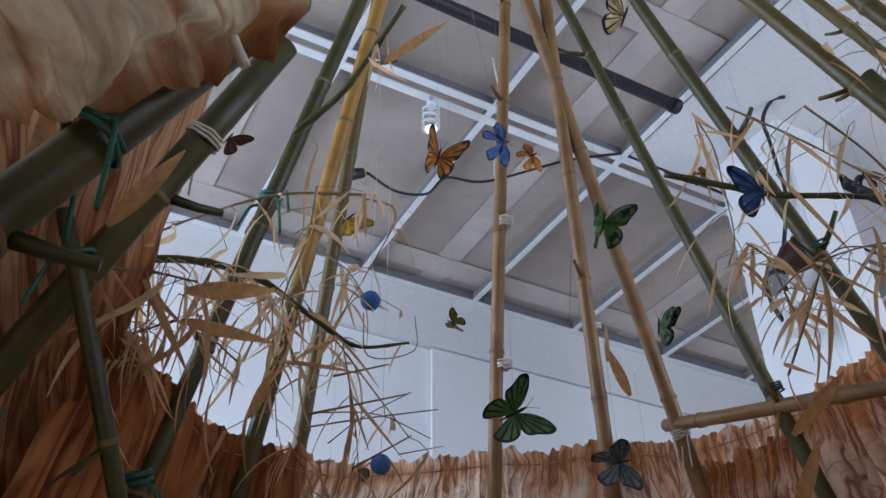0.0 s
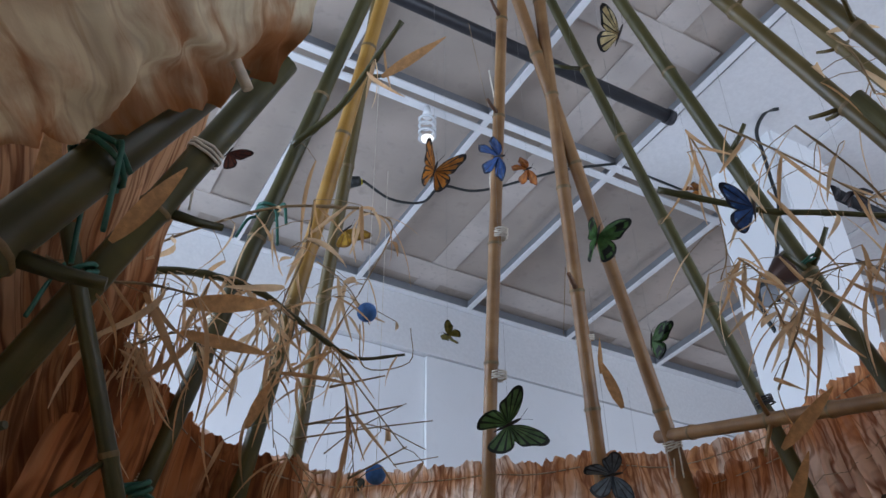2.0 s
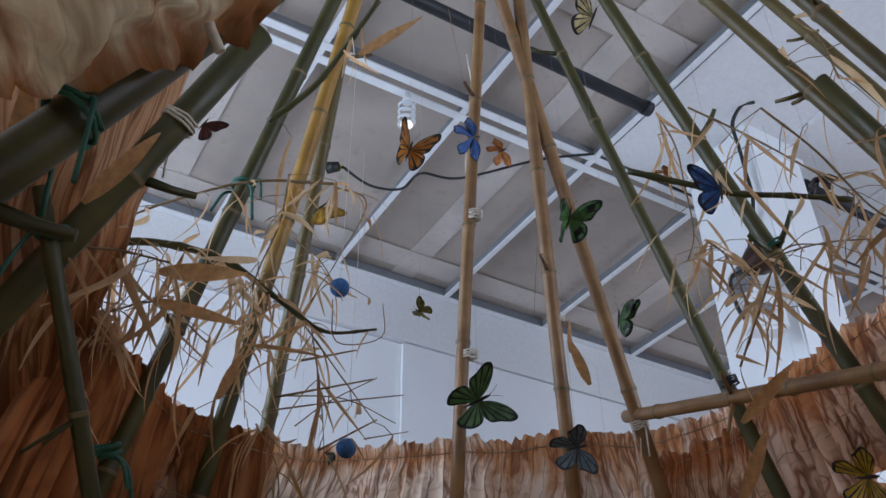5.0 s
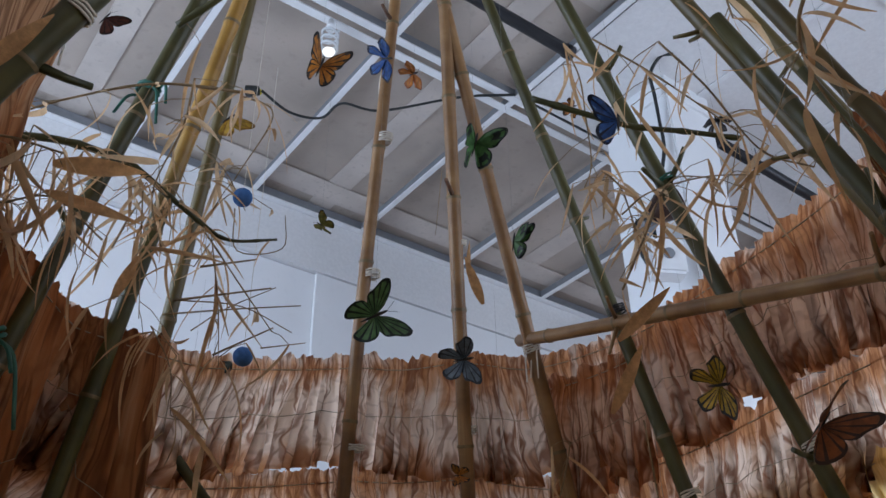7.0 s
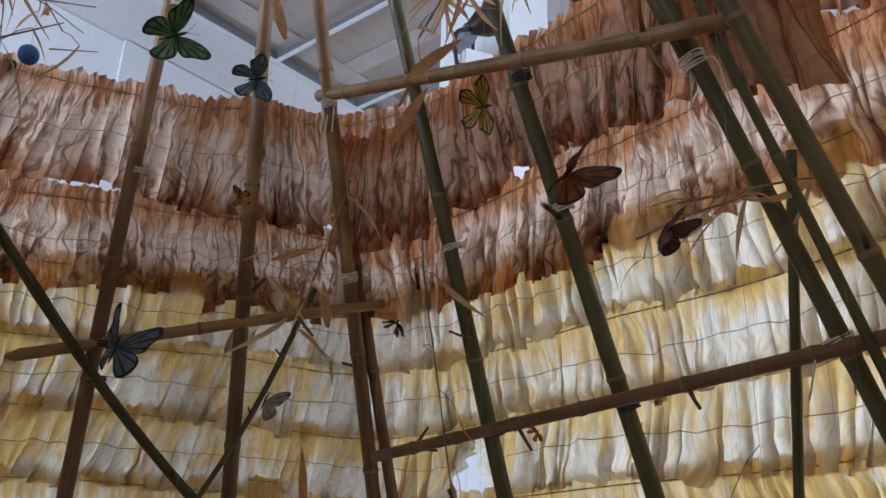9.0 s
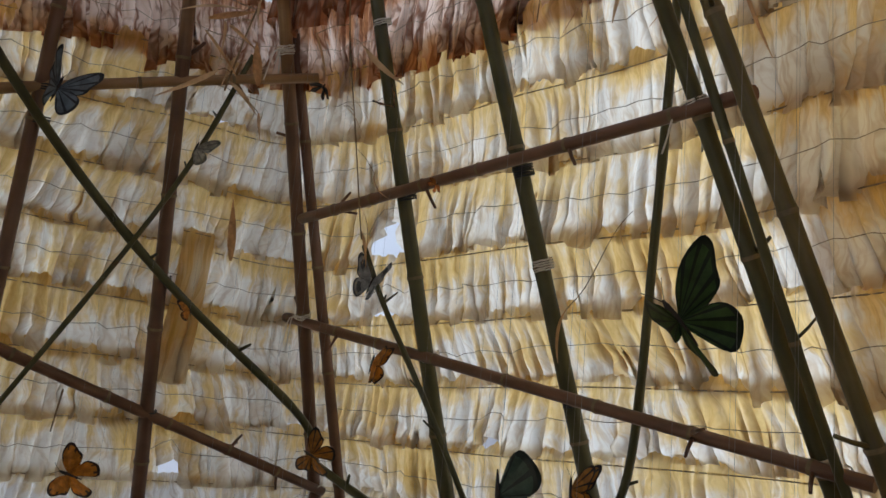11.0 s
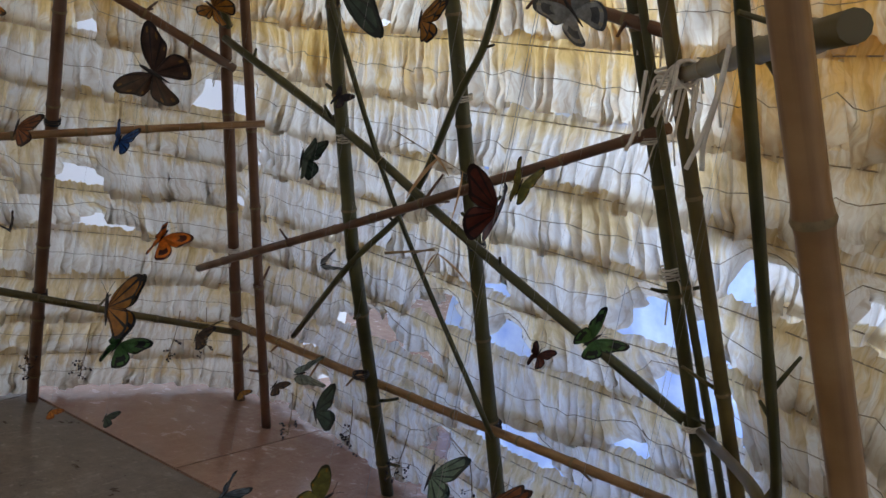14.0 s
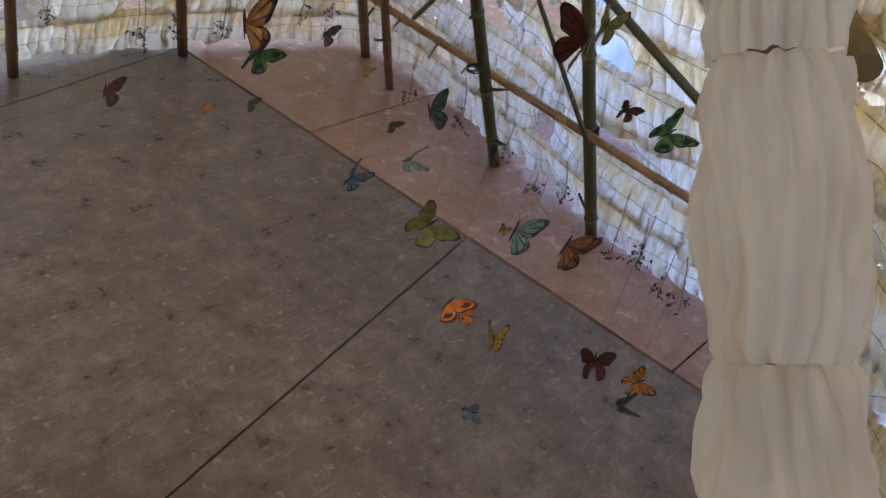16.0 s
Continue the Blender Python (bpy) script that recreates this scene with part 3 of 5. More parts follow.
cloth_band(2.17, 0.50, M_DENSE, 53, "dense dark brown cloth drape beside the entrance", head=0.04, out=0.025, between=(SIDE_L, POLE_L3), ragged=0.3, loose=1.7, fringe=0.05, tight=1.5)
cloth_band(1.70, 0.45, M_DENSE, 54, "dense dark brown cloth drape low beside the entrance", head=0.03, out=0.025, between=(SIDE_L, POLE_L3), ragged=0.3, loose=1.7, fringe=0.05, tight=1.5)
cloth_band(2.21, 0.27, M_DENSE, 55, "rust-brown cloth drape over the tied bundle", head=0.05, out=0.02, between=(COVER_6, ((1.665, 0.50), (-0.43, 0.05))), ragged=0.4, loose=2.2)
cloth_band(1.52, 0.30, M_YELLOW, 52, "plain yellow-dyed cloth piece hanging between bands", head=0.01, out=0.045, between=(((0.60, 2.30), (-0.14, -0.39)), ((0.75, 2.33), (-0.19, -0.40))), ragged=0.1)

# the main poles
TOP = 3.35
GREEN_L, TAN_L = "green bamboo pole leaning into the tent", "tan bamboo pole leaning into the tent"
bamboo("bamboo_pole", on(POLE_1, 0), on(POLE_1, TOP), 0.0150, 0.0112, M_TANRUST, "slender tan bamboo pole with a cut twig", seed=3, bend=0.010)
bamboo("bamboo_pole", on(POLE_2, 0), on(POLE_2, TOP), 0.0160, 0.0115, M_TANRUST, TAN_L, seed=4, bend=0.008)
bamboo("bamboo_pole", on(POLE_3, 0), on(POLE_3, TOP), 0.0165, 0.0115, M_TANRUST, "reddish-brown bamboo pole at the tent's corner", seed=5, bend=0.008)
POLE_3B = ((1.113, 2.102), (-0.303, -0.261))
bamboo("bamboo_pole", on(POLE_3B, 0), on(POLE_3B, 1.95), 0.0140, 0.0110, M_RUST, "thin reddish bamboo pole tied beside another", seed=6, bend=0.010)
bamboo("bamboo_pole", (1.307, 1.631, 0), on(POLE_4, 0.66), 0.0165, 0.0160, M_GREEN, "dark green bamboo pole foot bent outwards", seed=7, bend=0.004, stubs=3)
bamboo("bamboo_pole", on(POLE_4, 0.64), on(POLE_4, TOP), 0.0160, 0.0100, M_GREEN, "dark green bamboo pole, slim towards its top", seed=71, bend=0.008)
bamboo("bamboo_pole", on(POLE_5, 0), on(POLE_5, TOP), 0.0165, 0.0110, M_GREEN, "dark green bamboo pole with short branch stubs", seed=8, bend=0.008, stubs=7)
bamboo("bamboo_pole", on(POLE_6, 0), on(POLE_6, 2.35), 0.0120, 0.0105, M_GREEN, "green bamboo pole in a tied bundle", seed=9, bend=0.006, stubs=5)
POLE_6B, POLE_6C = ((1.530, 0.502), (-0.466, 0.050)), ((1.618, 0.634), (-0.477, 0.025))
bamboo("bamboo_pole", on(POLE_6B, 0), on(POLE_6B, 2.4), 0.0110, 0.0100, M_OLIVE, "olive-brown bamboo pole in a tied bundle", seed=91, bend=0.006, stubs=5)
bamboo("bamboo_pole", on(POLE_6C, 0), on(POLE_6C, 2.2), 0.0075, 0.0060, M_GREEN, "thin green cane in a tied bundle", seed=92, bend=0.014, stubs=4)
POLE_6U, POLE_7U = ((1.522, 0.508), (-0.419, 0.123)), ((1.558, 0.492), (-0.329, 0.181))
bamboo("bamboo_pole", on(POLE_6U, 1.95), on(POLE_6U, TOP), 0.0122, 0.0110, M_OLIVE, "olive bamboo pole crossing high in the tent", seed=93, bend=0.004)
bamboo("bamboo_pole", on(POLE_7U, 1.95), on(POLE_7U, TOP), 0.0115, 0.0100, M_OLIVE, "olive bamboo pole with dry shoots, high in the tent", seed=94, bend=0.004)
bamboo("bamboo_pole", on(POLE_L1, 0), on(POLE_L1, TOP), 0.0160, 0.0125, M_GREEN, "green bamboo pole with dry side shoots", seed=10, bend=0.008)
bamboo("bamboo_pole", on(POLE_L2, 0), on(POLE_L2, TOP), 0.0155, 0.0125, M_TWOTONE, "bamboo pole, green below and amber above, in a loose bundle", seed=11, bend=0.010)
bamboo("bamboo_pole", on(POLE_L3, 0), on(POLE_L3, TOP), 0.0150, 0.0110, M_OLIVE, "olive-green bamboo pole in a loose bundle", seed=12, bend=0.010)
# poles close to the entrance
NEAR = "thick green bamboo pole beside the entrance"
bamboo("bamboo_pole", (-0.60, 0.36, 1.36), (-0.132, 0.516, 2.203), 0.0230, 0.0190, M_GREEN, NEAR, seed=13, bend=0.002)
bamboo("bamboo_pole", (-0.80, 0.90, 1.44), (-0.180, 0.694, 2.346), 0.0200, 0.0170, M_GREEN, NEAR, seed=14, bend=0.003)
bamboo("bamboo_pole", (-0.375, 0.690, 2.10), (-0.270, 0.900, 1.70), 0.0085, 0.0095, M_GREEN, "short green bamboo piece hung from a tie", seed=15, bend=0.002, stubs=3)
bamboo("bamboo_pole", (1.160, -0.03, 0), (0.418, 0.010, 1.42), 0.0126, 0.0112, M_TAN, "brown bamboo door post with pale rings", seed=16, bend=0.004, stubs=1)
bamboo("bamboo_bar", (1.030, 0.560, 1.071), (0.697, 0.022, 1.047), 0.0088, 0.0112, M_OLIVE, "olive bamboo bar tied to the bundle with white twine", "bamboo bar", seed=18, bend=0.004, stubs=2, gap=0.13, group="bamboo bars of the tent")

# bars and diagonals tied to the poles
BAR, BARS = "tan bamboo bar tied across the poles", "bamboo bars of the tent"
for i, (a, b, r, m) in enumerate((
        ((0.395, 1.475, 2.228), (0.690, 0.640, 1.930), 0.0130, M_TAN),
        ((-0.33, 1.630, 1.610), (0.575, 1.565, 1.855), 0.0125, M_TAN),
        ((0.600, 1.650, 1.575), (0.880, 0.640, 1.590), 0.0120, M_RUST),
        ((0.632, 1.880, 1.398), (1.075, 0.640, 1.140), 0.0120, M_RUST),
        ((-0.150, 1.700, 1.320), (0.800, 1.925, 1.010), 0.0135, M_RUST),
        ((-0.05, 1.930, 0.665), (0.870, 1.820, 0.890), 0.0110, M_TAN),
        ((0.850, 2.150, 0.449), (1.135, 0.670, 1.015), 0.0115, M_RUST),
        ((0.030, 2.010, 0.400), (1.015, 2.215, 0.253), 0.0120, M_OLIVE),
        ((0.985, 2.200, 0.285), (1.450, 0.640, 0.385), 0.0125, M_TAN))):
    bamboo("bamboo_bar", a, b, r * 0.92, r * 0.80, m, BAR if m == M_TAN else "reddish bamboo bar tied across the poles" if m == M_RUST else "olive bamboo bar low across the poles", "bamboo bar", seed=40 + i, bend=0.006, gap=0.17, stubs=4, group=BARS, sides=10)
DIAG = "thin dark green cane slung across the poles"
for i, (pts, r, m) in enumerate((
        (((-0.33, 1.33, 2.10), (-0.20, 1.42, 1.96), (0.078, 1.590, 1.656), (0.350, 1.705, 1.416), (0.680, 1.830, 1.190), (0.760, 1.880, 1.105)), 0.0095, M_GREEN),
        (((0.755, 1.880, 1.075), (0.937, 1.420, 0.909), (1.120, 1.110, 0.742), (1.358, 0.690, 0.540)), 0.0095, M_GREEN),
        (((1.358, 0.690, 0.543), (1.0825, 0.341, 0.611), (1.030, 0.248, 0.595), (0.960, 0.11, 0.572)), 0.0078, M_OLIVE),
        (((0.860, 0.760, 1.860), (0.893, 0.820, 1.701), (0.942, 0.906, 1.478), (1.000, 1.020, 1.149), (1.010, 1.105, 1.021), (1.046, 1.300, 0.791), (1.010, 1.460, 0.626), (1.034, 1.800, 0.363)), 0.0070, M_GREEN),
        (((0.680, 1.46, 1.50), (0.720, 1.43, 1.390), (0.800, 1.350, 1.196), (1.020, 1.315, 0.788), (1.262, 1.140, 0.348)), 0.0055, M_GREEN),
        (((1.620, 0.620, 0.0), (1.333, 0.452, 0.363), (1.150, 0.338, 0.535), (1.028, 0.261, 0.655), (0.920, 0.217, 0.795), (0.733, 0.142, 1.036), (0.620, 0.096, 1.182)), 0.0062, M_GREEN),
        (((0.440, 1.57, 1.87), (0.334, 1.640, 1.585), (0.119, 1.745, 1.184), (0.02, 1.79, 1.02)), 0.0055, M_GREEN))):
    bm = bmesh.new()
    q = curve_pts(pts, 8)
    tube(bm, [p - q[0] for p in q], [r * (1.12 if k % 9 == 4 else 1.0) for k in range(len(q))], 8)
    ob = part("cane", bm, m, None)
    ob.location = q[0]
    tagged(ob, DIAG if m == M_GREEN else "olive cane slung from the bundle", "cane", "canes slung across the poles")
    rng = random.Random(60 + i)
    for k in range(4):
        j = rng.randrange(2, len(q) - 2)
        d = Vector((rng.uniform(-1, 1), rng.uniform(-1, 1), rng.uniform(0.2, 1))).normalized()
        bm = bmesh.new()
        tube(bm, [q[j] - q[0], q[j] - q[0] + d * rng.uniform(0.02, 0.05)], [r * 0.5, r * 0.3], 6)
        part("branch_stub", bm, m, ob)


# ---- ties, room fittings ----
def tie(place, axis, r, material, label, turns=4, tails=2, seed=0, wire=0.0016):
    """Twine wound round a crossing, with loose ends."""
    rng = random.Random(seed)
    place, axis = Vector(place), Vector(axis).normalized()
    a = axis.orthogonal().normalized()
    b = axis.cross(a)
    n = turns * 12
    bm = bmesh.new()
    pts = [a * math.cos(2 * math.pi * k / 12) * (r + wire) + b * math.sin(2 * math.pi * k / 12) * (r + wire) * (1.0 + 0.15 * rng.random()) + axis * (wire * 2.4 * (k / 12 - turns / 2) + rng.uniform(-0.001, 0.001)) for k in range(n)]
    tube(bm, pts, wire, 5)
    ob = part("twine_tie", bm, material, None)
    ob.location = place
    tagged(ob, label, "tie", "ties on the bamboo")
    for _ in range(tails):
        p = Vector(pts[rng.randrange(n)])
        d = Vector((rng.uniform(-1, 1), rng.uniform(-1, 1), 0)) * 0.04
        ln = rng.uniform(0.03, 0.09)
        bm = bmesh.new()
        tube(bm, curve_pts([p, p + d * 0.6 + Vector((0, 0, -0.01)), p + d + Vector((0, 0, -ln))], 5), wire * 0.85, 5)
        part("loose_end", bm, material, ob)
    return ob


WT, BT, GT = "white twine wound round crossing bamboo", "black tie round crossing bamboo", "green tape knotted round bamboo"
_n = 0
for pole, heights, m, lab in ((POLE_3, (2.20, 1.90, 1.02, 0.52, 0.30, 1.39), M_TWINE, WT), (POLE_4, (2.21, 1.59, 0.36), M_BTIE, BT), (POLE_5, (2.11, 1.60, 1.23, 0.88, 0.35, 0.74), M_BTIE, BT),
                              (POLE_2, (1.79, 1.415, 1.15, 0.80, 0.34), M_BTIE, BT), (POLE_1, (1.72, 1.66), M_BTIE, BT), (POLE_6, (1.94, 1.60, 1.16, 1.00, 0.55, 0.38, 0.80), M_TWINE, WT),
                              (POLE_4, (1.90, 1.30, 0.90), M_TWINE, WT), (POLE_1, (2.02, 2.33, 2.60), M_TWINE, WT), (POLE_2, (2.37, 2.05), M_TWINE, WT), (POLE_5, (1.45, 1.02, 1.90), M_TWINE, WT), (POLE_L1, (2.25, 2.02), M_TWINE, WT)):
    for z in heights:
        _n += 1
        tie(on(pole, z), (pole[1][0], pole[1][1], 1.0), 0.0165 - 0.0015 * z, m, lab, turns=3 + _n % 3, tails=(3 if pole in (POLE_6, POLE_3) else 0), seed=_n, wire=0.0017)
tie((0.985, 0.49, 1.068), (-0.5, -0.8, -0.04), 0.0125, M_TWINE, "bunch of white twine knotted round the bundle", turns=7, tails=9, seed=201, wire=0.0022)
tie((1.010, 0.535, 1.070), (-0.5, 0.0, 1.0), 0.020, M_TWINE, "bunch of white twine knotted round the bundle", turns=5, tails=7, seed=202, wire=0.0022)
tie(on(POLE_L1, 2.447), (0.3, -0.15, 1), 0.014, M_GTIE, GT, turns=2, tails=3, seed=203, wire=0.003)
tie(on(POLE_5, 2.33), (-0.37, -0.05, 1), 0.0125, M_GTIE, GT, turns=2, tails=1, seed=204, wire=0.002)
tie((-0.316, 0.872, 1.895), (0.1, 0.2, -0.4), 0.012, M_GTIE, GT, turns=2, tails=2, seed=205, wire=0.003)
tie((-0.250, 0.470, 1.985), (0.43, 0.14, 0.78), 0.0215, M_GTIE, GT, turns=2, tails=2, seed=206, wire=0.0025)
tie((-0.360, 0.715, 2.060), (0.1, 0.2, -0.4), 0.012, M_GTIE, GT, turns=2, tails=1, seed=207, wire=0.003)

tie((-0.262, 0.722, 2.226), (0.576, -0.191, 0.841), 0.0182, M_TWINE, WT, turns=3, tails=1, seed=208, wire=0.0018)

# long white twine hanging from the near cloth and down the corner pole
cord("twine", ((-0.165, 0.44, 2.13), (-0.163, 0.455, 2.09), (-0.150, 0.470, 2.06)), 0.0045, M_TWINE, "thick white twine end hanging from the cloth", "twine")
cord("twine", ((0.118, 1.36, 2.62), (0.105, 1.355, 2.74), (0.125, 1.33, 2.86), (0.11, 1.30, 3.0)), 0.0018, M_TWINE, "white twine looped along a tan pole", "twine")

cord("twine", ((0.775, 0.206, 1.054), (0.774, 0.204, 1.023), (0.768, 0.204, 0.981), (0.759, 0.206, 0.947)), 0.0024, M_TWINE, "long loose white twine end hanging from a knot", "twine", group="loose twine ends")
cord("twine", ((0.776, 0.206, 1.054), (0.773, 0.204, 1.009), (0.769, 0.203, 0.973), (0.771, 0.200, 0.948)), 0.0024, M_TWINE, "long loose white twine end hanging from a knot", "twine", group="loose twine ends")
cord("twine", ((0.867, 0.418, 1.048), (0.867, 0.414, 0.995), (0.863, 0.413, 0.971), (0.859, 0.414, 0.959)), 0.0024, M_TWINE, "long loose white twine end hanging from a knot", "twine", group="loose twine ends")


def bulb():
    """A spiral lamp hung from the ceiling rail."""
    t = thing("spiral_bulb", (-0.039, 2.38, 3.99), "clear spiral bulb hanging from the ceiling rail", "bulb")
    bm = bmesh.new()
    tube(bm, [Vector((0.030 * math.cos(k * 0.5), 0.030 * math.sin(k * 0.5), -0.045 - 0.0026 * k)) for k in range(46)], 0.0055, 7)
    part("spiral_tube", bm, M_GLASSY, t, "whitish spiral glass tube")
    bm = bmesh.new()
    tube(bm, [(0, 0, 0), (0, 0, -0.03), (0, 0, -0.045)], [0.012, 0.018, 0.02], 12)
    part("socket", bm, M_RAIL, t, "white socket")
    bm = bmesh.new()
    tube(bm, [(0, 0, -0.158), (0, 0, -0.166)], [0.024, 0.02], 14)
    part("reflector_cap", bm, M_GLOW, t, "bright lamp tip")


M_GLASSY = plain("frosted_glass_tube", (0.62, 0.64, 0.66), 0.12, vary=0.1)
M_GLOW = bpy.data.materials.new("lamp_tip")
M_GLOW.use_nodes = True
_g = M_GLOW.node_tree.nodes["Principled BSDF"]
_g.inputs["Emission Color"].default_value, _g.inputs["Emission Strength"].default_value = (1, 0.98, 0.95, 1), 1.2
bulb()


def pipe(a, b, r, label):
    bm = bmesh.new()
    a, b = Vector(a), Vector(b)
    d = (b - a).normalized()
    tube(bm, [Vector(), b - a], r, 14)
    ob = part("ceiling_pipe", bm, M_PIPE, None)
    ob.location = a
    tagged(ob, label, "pipe", "black pipes under the ceiling")
    bm = bmesh.new()
    tube(bm, [b - a - d * 0.03, b - a], r * 1.2, 14)
    part("end_cap", bm, M_PIPE, ob)
    for k in (0.25, 0.8):
        bm = bmesh.new()
        p = (b - a) * k
        tube(bm, [p, p + Vector((0, 0, CEIL - a.z))], 0.003, 5)
        part("hanger", bm, M_RAILG, ob)


pipe((-1.70, 0.93, 3.90), (0.868, 2.35, 3.90), 0.024, "black pipe hung under the ceiling")
pipe((2.95, 3.54, 3.90), (1.60, 2.77, 3.90), 0.024, "black pipe beyond the column")
cord("power_cable", ((-0.31, 2.78, 3.975), (-0.196, 2.87, 3.95), (-0.066, 2.89, 3.95), (0.017, 2.812, 3.97), (0.18, 2.815, 3.95), (0.496, 2.711, 3.965), (0.721, 2.691, 3.985)), 0.006, M_CABLE, "black power cable slung over the ceiling grid", "cable")
cord("power_cable", ((1.30, 2.40, 4.00), (1.26, 2.43, 4.01), (1.225, 2.47, 3.95), (1.24, 2.50, 3.86), (1.25, 2.52, 3.76), (1.25, 2.53, 3.60), (1.20, 2.60, 3.35), (1.19, 2.60, 3.20)), 0.0075, M_CABLE, "black cable running down the white column", "cable", group="column cables")


def plug():
    t = thing("cable_plug", (-0.32, 2.77, 3.965), "black plug with a yellow collar on the cable", "plug")
    bm = bmesh.new()
    tube(bm, [(0, 0, 0), (-0.05, 0.01, 0)], [0.02, 0.026], 10)
    part("plug_body", bm, M_CABLE, t)
    bm = bmesh.new()
    tube(bm, [(0.004, 0.02, 0.012), (-0.02, 0.03, 0.02)], 0.012, 8)
    part("yellow_collar", bm, plain("yellow_plastic", (0.75, 0.62, 0.03), 0.4), t, "bright yellow collar")


plug()


def column_lamp():
    """A clamp lamp and its box on the column, half hidden by dry leaves."""
    t = thing("clamp_lamp", (1.115, 2.45, 3.24), "brown clamp lamp with a white box on the column", "lamp")
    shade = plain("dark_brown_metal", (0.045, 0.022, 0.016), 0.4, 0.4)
    bm = bmesh.new()
    tube(bm, [(0.0, 0, 0), (0.045, -0.015, 0.03), (0.10, -0.035, 0.055)], [0.025, 0.055, 0.062], 18, cap=False)
    tube(bm, [(0.002, 0, 0.001), (0.045, -0.015, 0.03), (0.098, -0.035, 0.054)], [0.021, 0.051, 0.058], 18, cap=False)
    part("shade", bm, shade, t)
    bm = bmesh.new()
    box(bm, -0.03, -0.03, -0.24, 0.10, 0.05, -0.10)
    bmesh.ops.bevel(bm, geom=bm.edges[:], offset=0.01, segments=2, affect="EDGES")
    part("switch_box", bm, M_RAIL, t, "white plastic box")
    bm = bmesh.new()
    tube(bm, [(0.035, -0.032, -0.17), (0.035, -0.040, -0.17)], 0.02, 14)
    part("dial", bm, M_RAILG, t)
    bm = bmesh.new()
    tube(bm, curve_pts([(0, 0, 0), (-0.06, -0.02, -0.05), (-0.05, 0, -0.14), (-0.03, 0, -0.2)], 6), 0.008, 6)
    part("cable", bm, M_CABLE, t)
    bm = bmesh.new()
    box(bm, -0.02, 0.0, -0.03, 0.03, 0.12, 0.02)
    part("bracket", bm, M_RAILG, t)


column_lamp()


def ball(place, r, z_top):
    t = thing("blue_ball", place, "blue felt ball hanging on a thread", "ball", "blue balls")
    bm = bmesh.new()
    bmesh.ops.create_icosphere(bm, subdivisions=3, radius=r)
    for v in bm.verts:
        v.co *= 1 + 0.03 * noise.noise(v.co * 90)
    for f in bm.faces:
        f.smooth = True
    part("felt_ball", bm, M_BALL, t)
    bm = bmesh.new()
    tube(bm, [(0, 0, 0), (0, 0, z_top - place[2])], 0.0005, 4)
    part("thread", bm, M_TWINE, t)


M_BALL = plain("blue_felt", (0.06, 0.17, 0.42), 0.95, vary=0.3, scale=60, relief=0.6)
ball((-0.112, 1.155, 2.291), 0.0155, 2.8)
ball((-0.102, 1.343, 2.105), 0.0165, 2.75)


def cloth_flap(a, b, c, d, material, label):
    """A loose cloth between four corners, its lower edge ragged."""
    a, b, c, d = Vector(a), Vector(b), Vector(c), Vector(d)
    bm = bmesh.new()
    uv = bm.loops.layers.uv.verify()
    nu, nv = 60, 30
    g = []
    for i in range(nu + 1):
        u = i / nu
        row = []
        for j in range(nv + 1):
            v = j / nv
            rag = 1.0 + 0.22 * noise.noise((u * 4, 0, 4)) + 0.05 * noise.noise((u * 25, 0, 4))
            p = a.lerp(b, u).lerp(d.lerp(c, u), v * rag)
            n = (b - a).cross(d - a).normalized()
            p = p + n * (0.006 * math.sin(u * 33 + 9 * noise.noise((u * 4, v * 2, 0))) * (0.3 + v) + 0.022 * noise.noise((u * 4, v * 4, 1)))
            row.append(bm.verts.new(p - a))
        g.append(row)
    for i in range(nu):
        for j in range(nv):
            f = bm.faces.new((g[i][j], g[i + 1][j], g[i + 1][j + 1], g[i][j + 1]))
            f.smooth = True
            for lp, (x, y) in zip(f.loops, ((i, j), (i + 1, j), (i + 1, j + 1), (i, j + 1))):
                lp[uv].uv = (x / nu * 0.4, 1.0 - y / nv)
    ob = part("cloth_flap", bm, material, None)
    ob.location = a
    tagged(ob, label, "cloth flap")


cloth_flap((-0.30, 0.20, 1.90), (-0.062, 0.41, 2.20), (-0.140, 0.530, 2.130), (-0.300, 0.385, 1.905), M_FLAP, "brown and cream cloth flap hanging over bamboo")
cloth_flap((-0.472, 0.573, 2.133), (-0.270, 0.744, 2.333), (-0.404, 0.985, 2.094), (-0.514, 0.864, 1.845), M_DENSE, "dark brown cloth hanging behind the near bamboo")


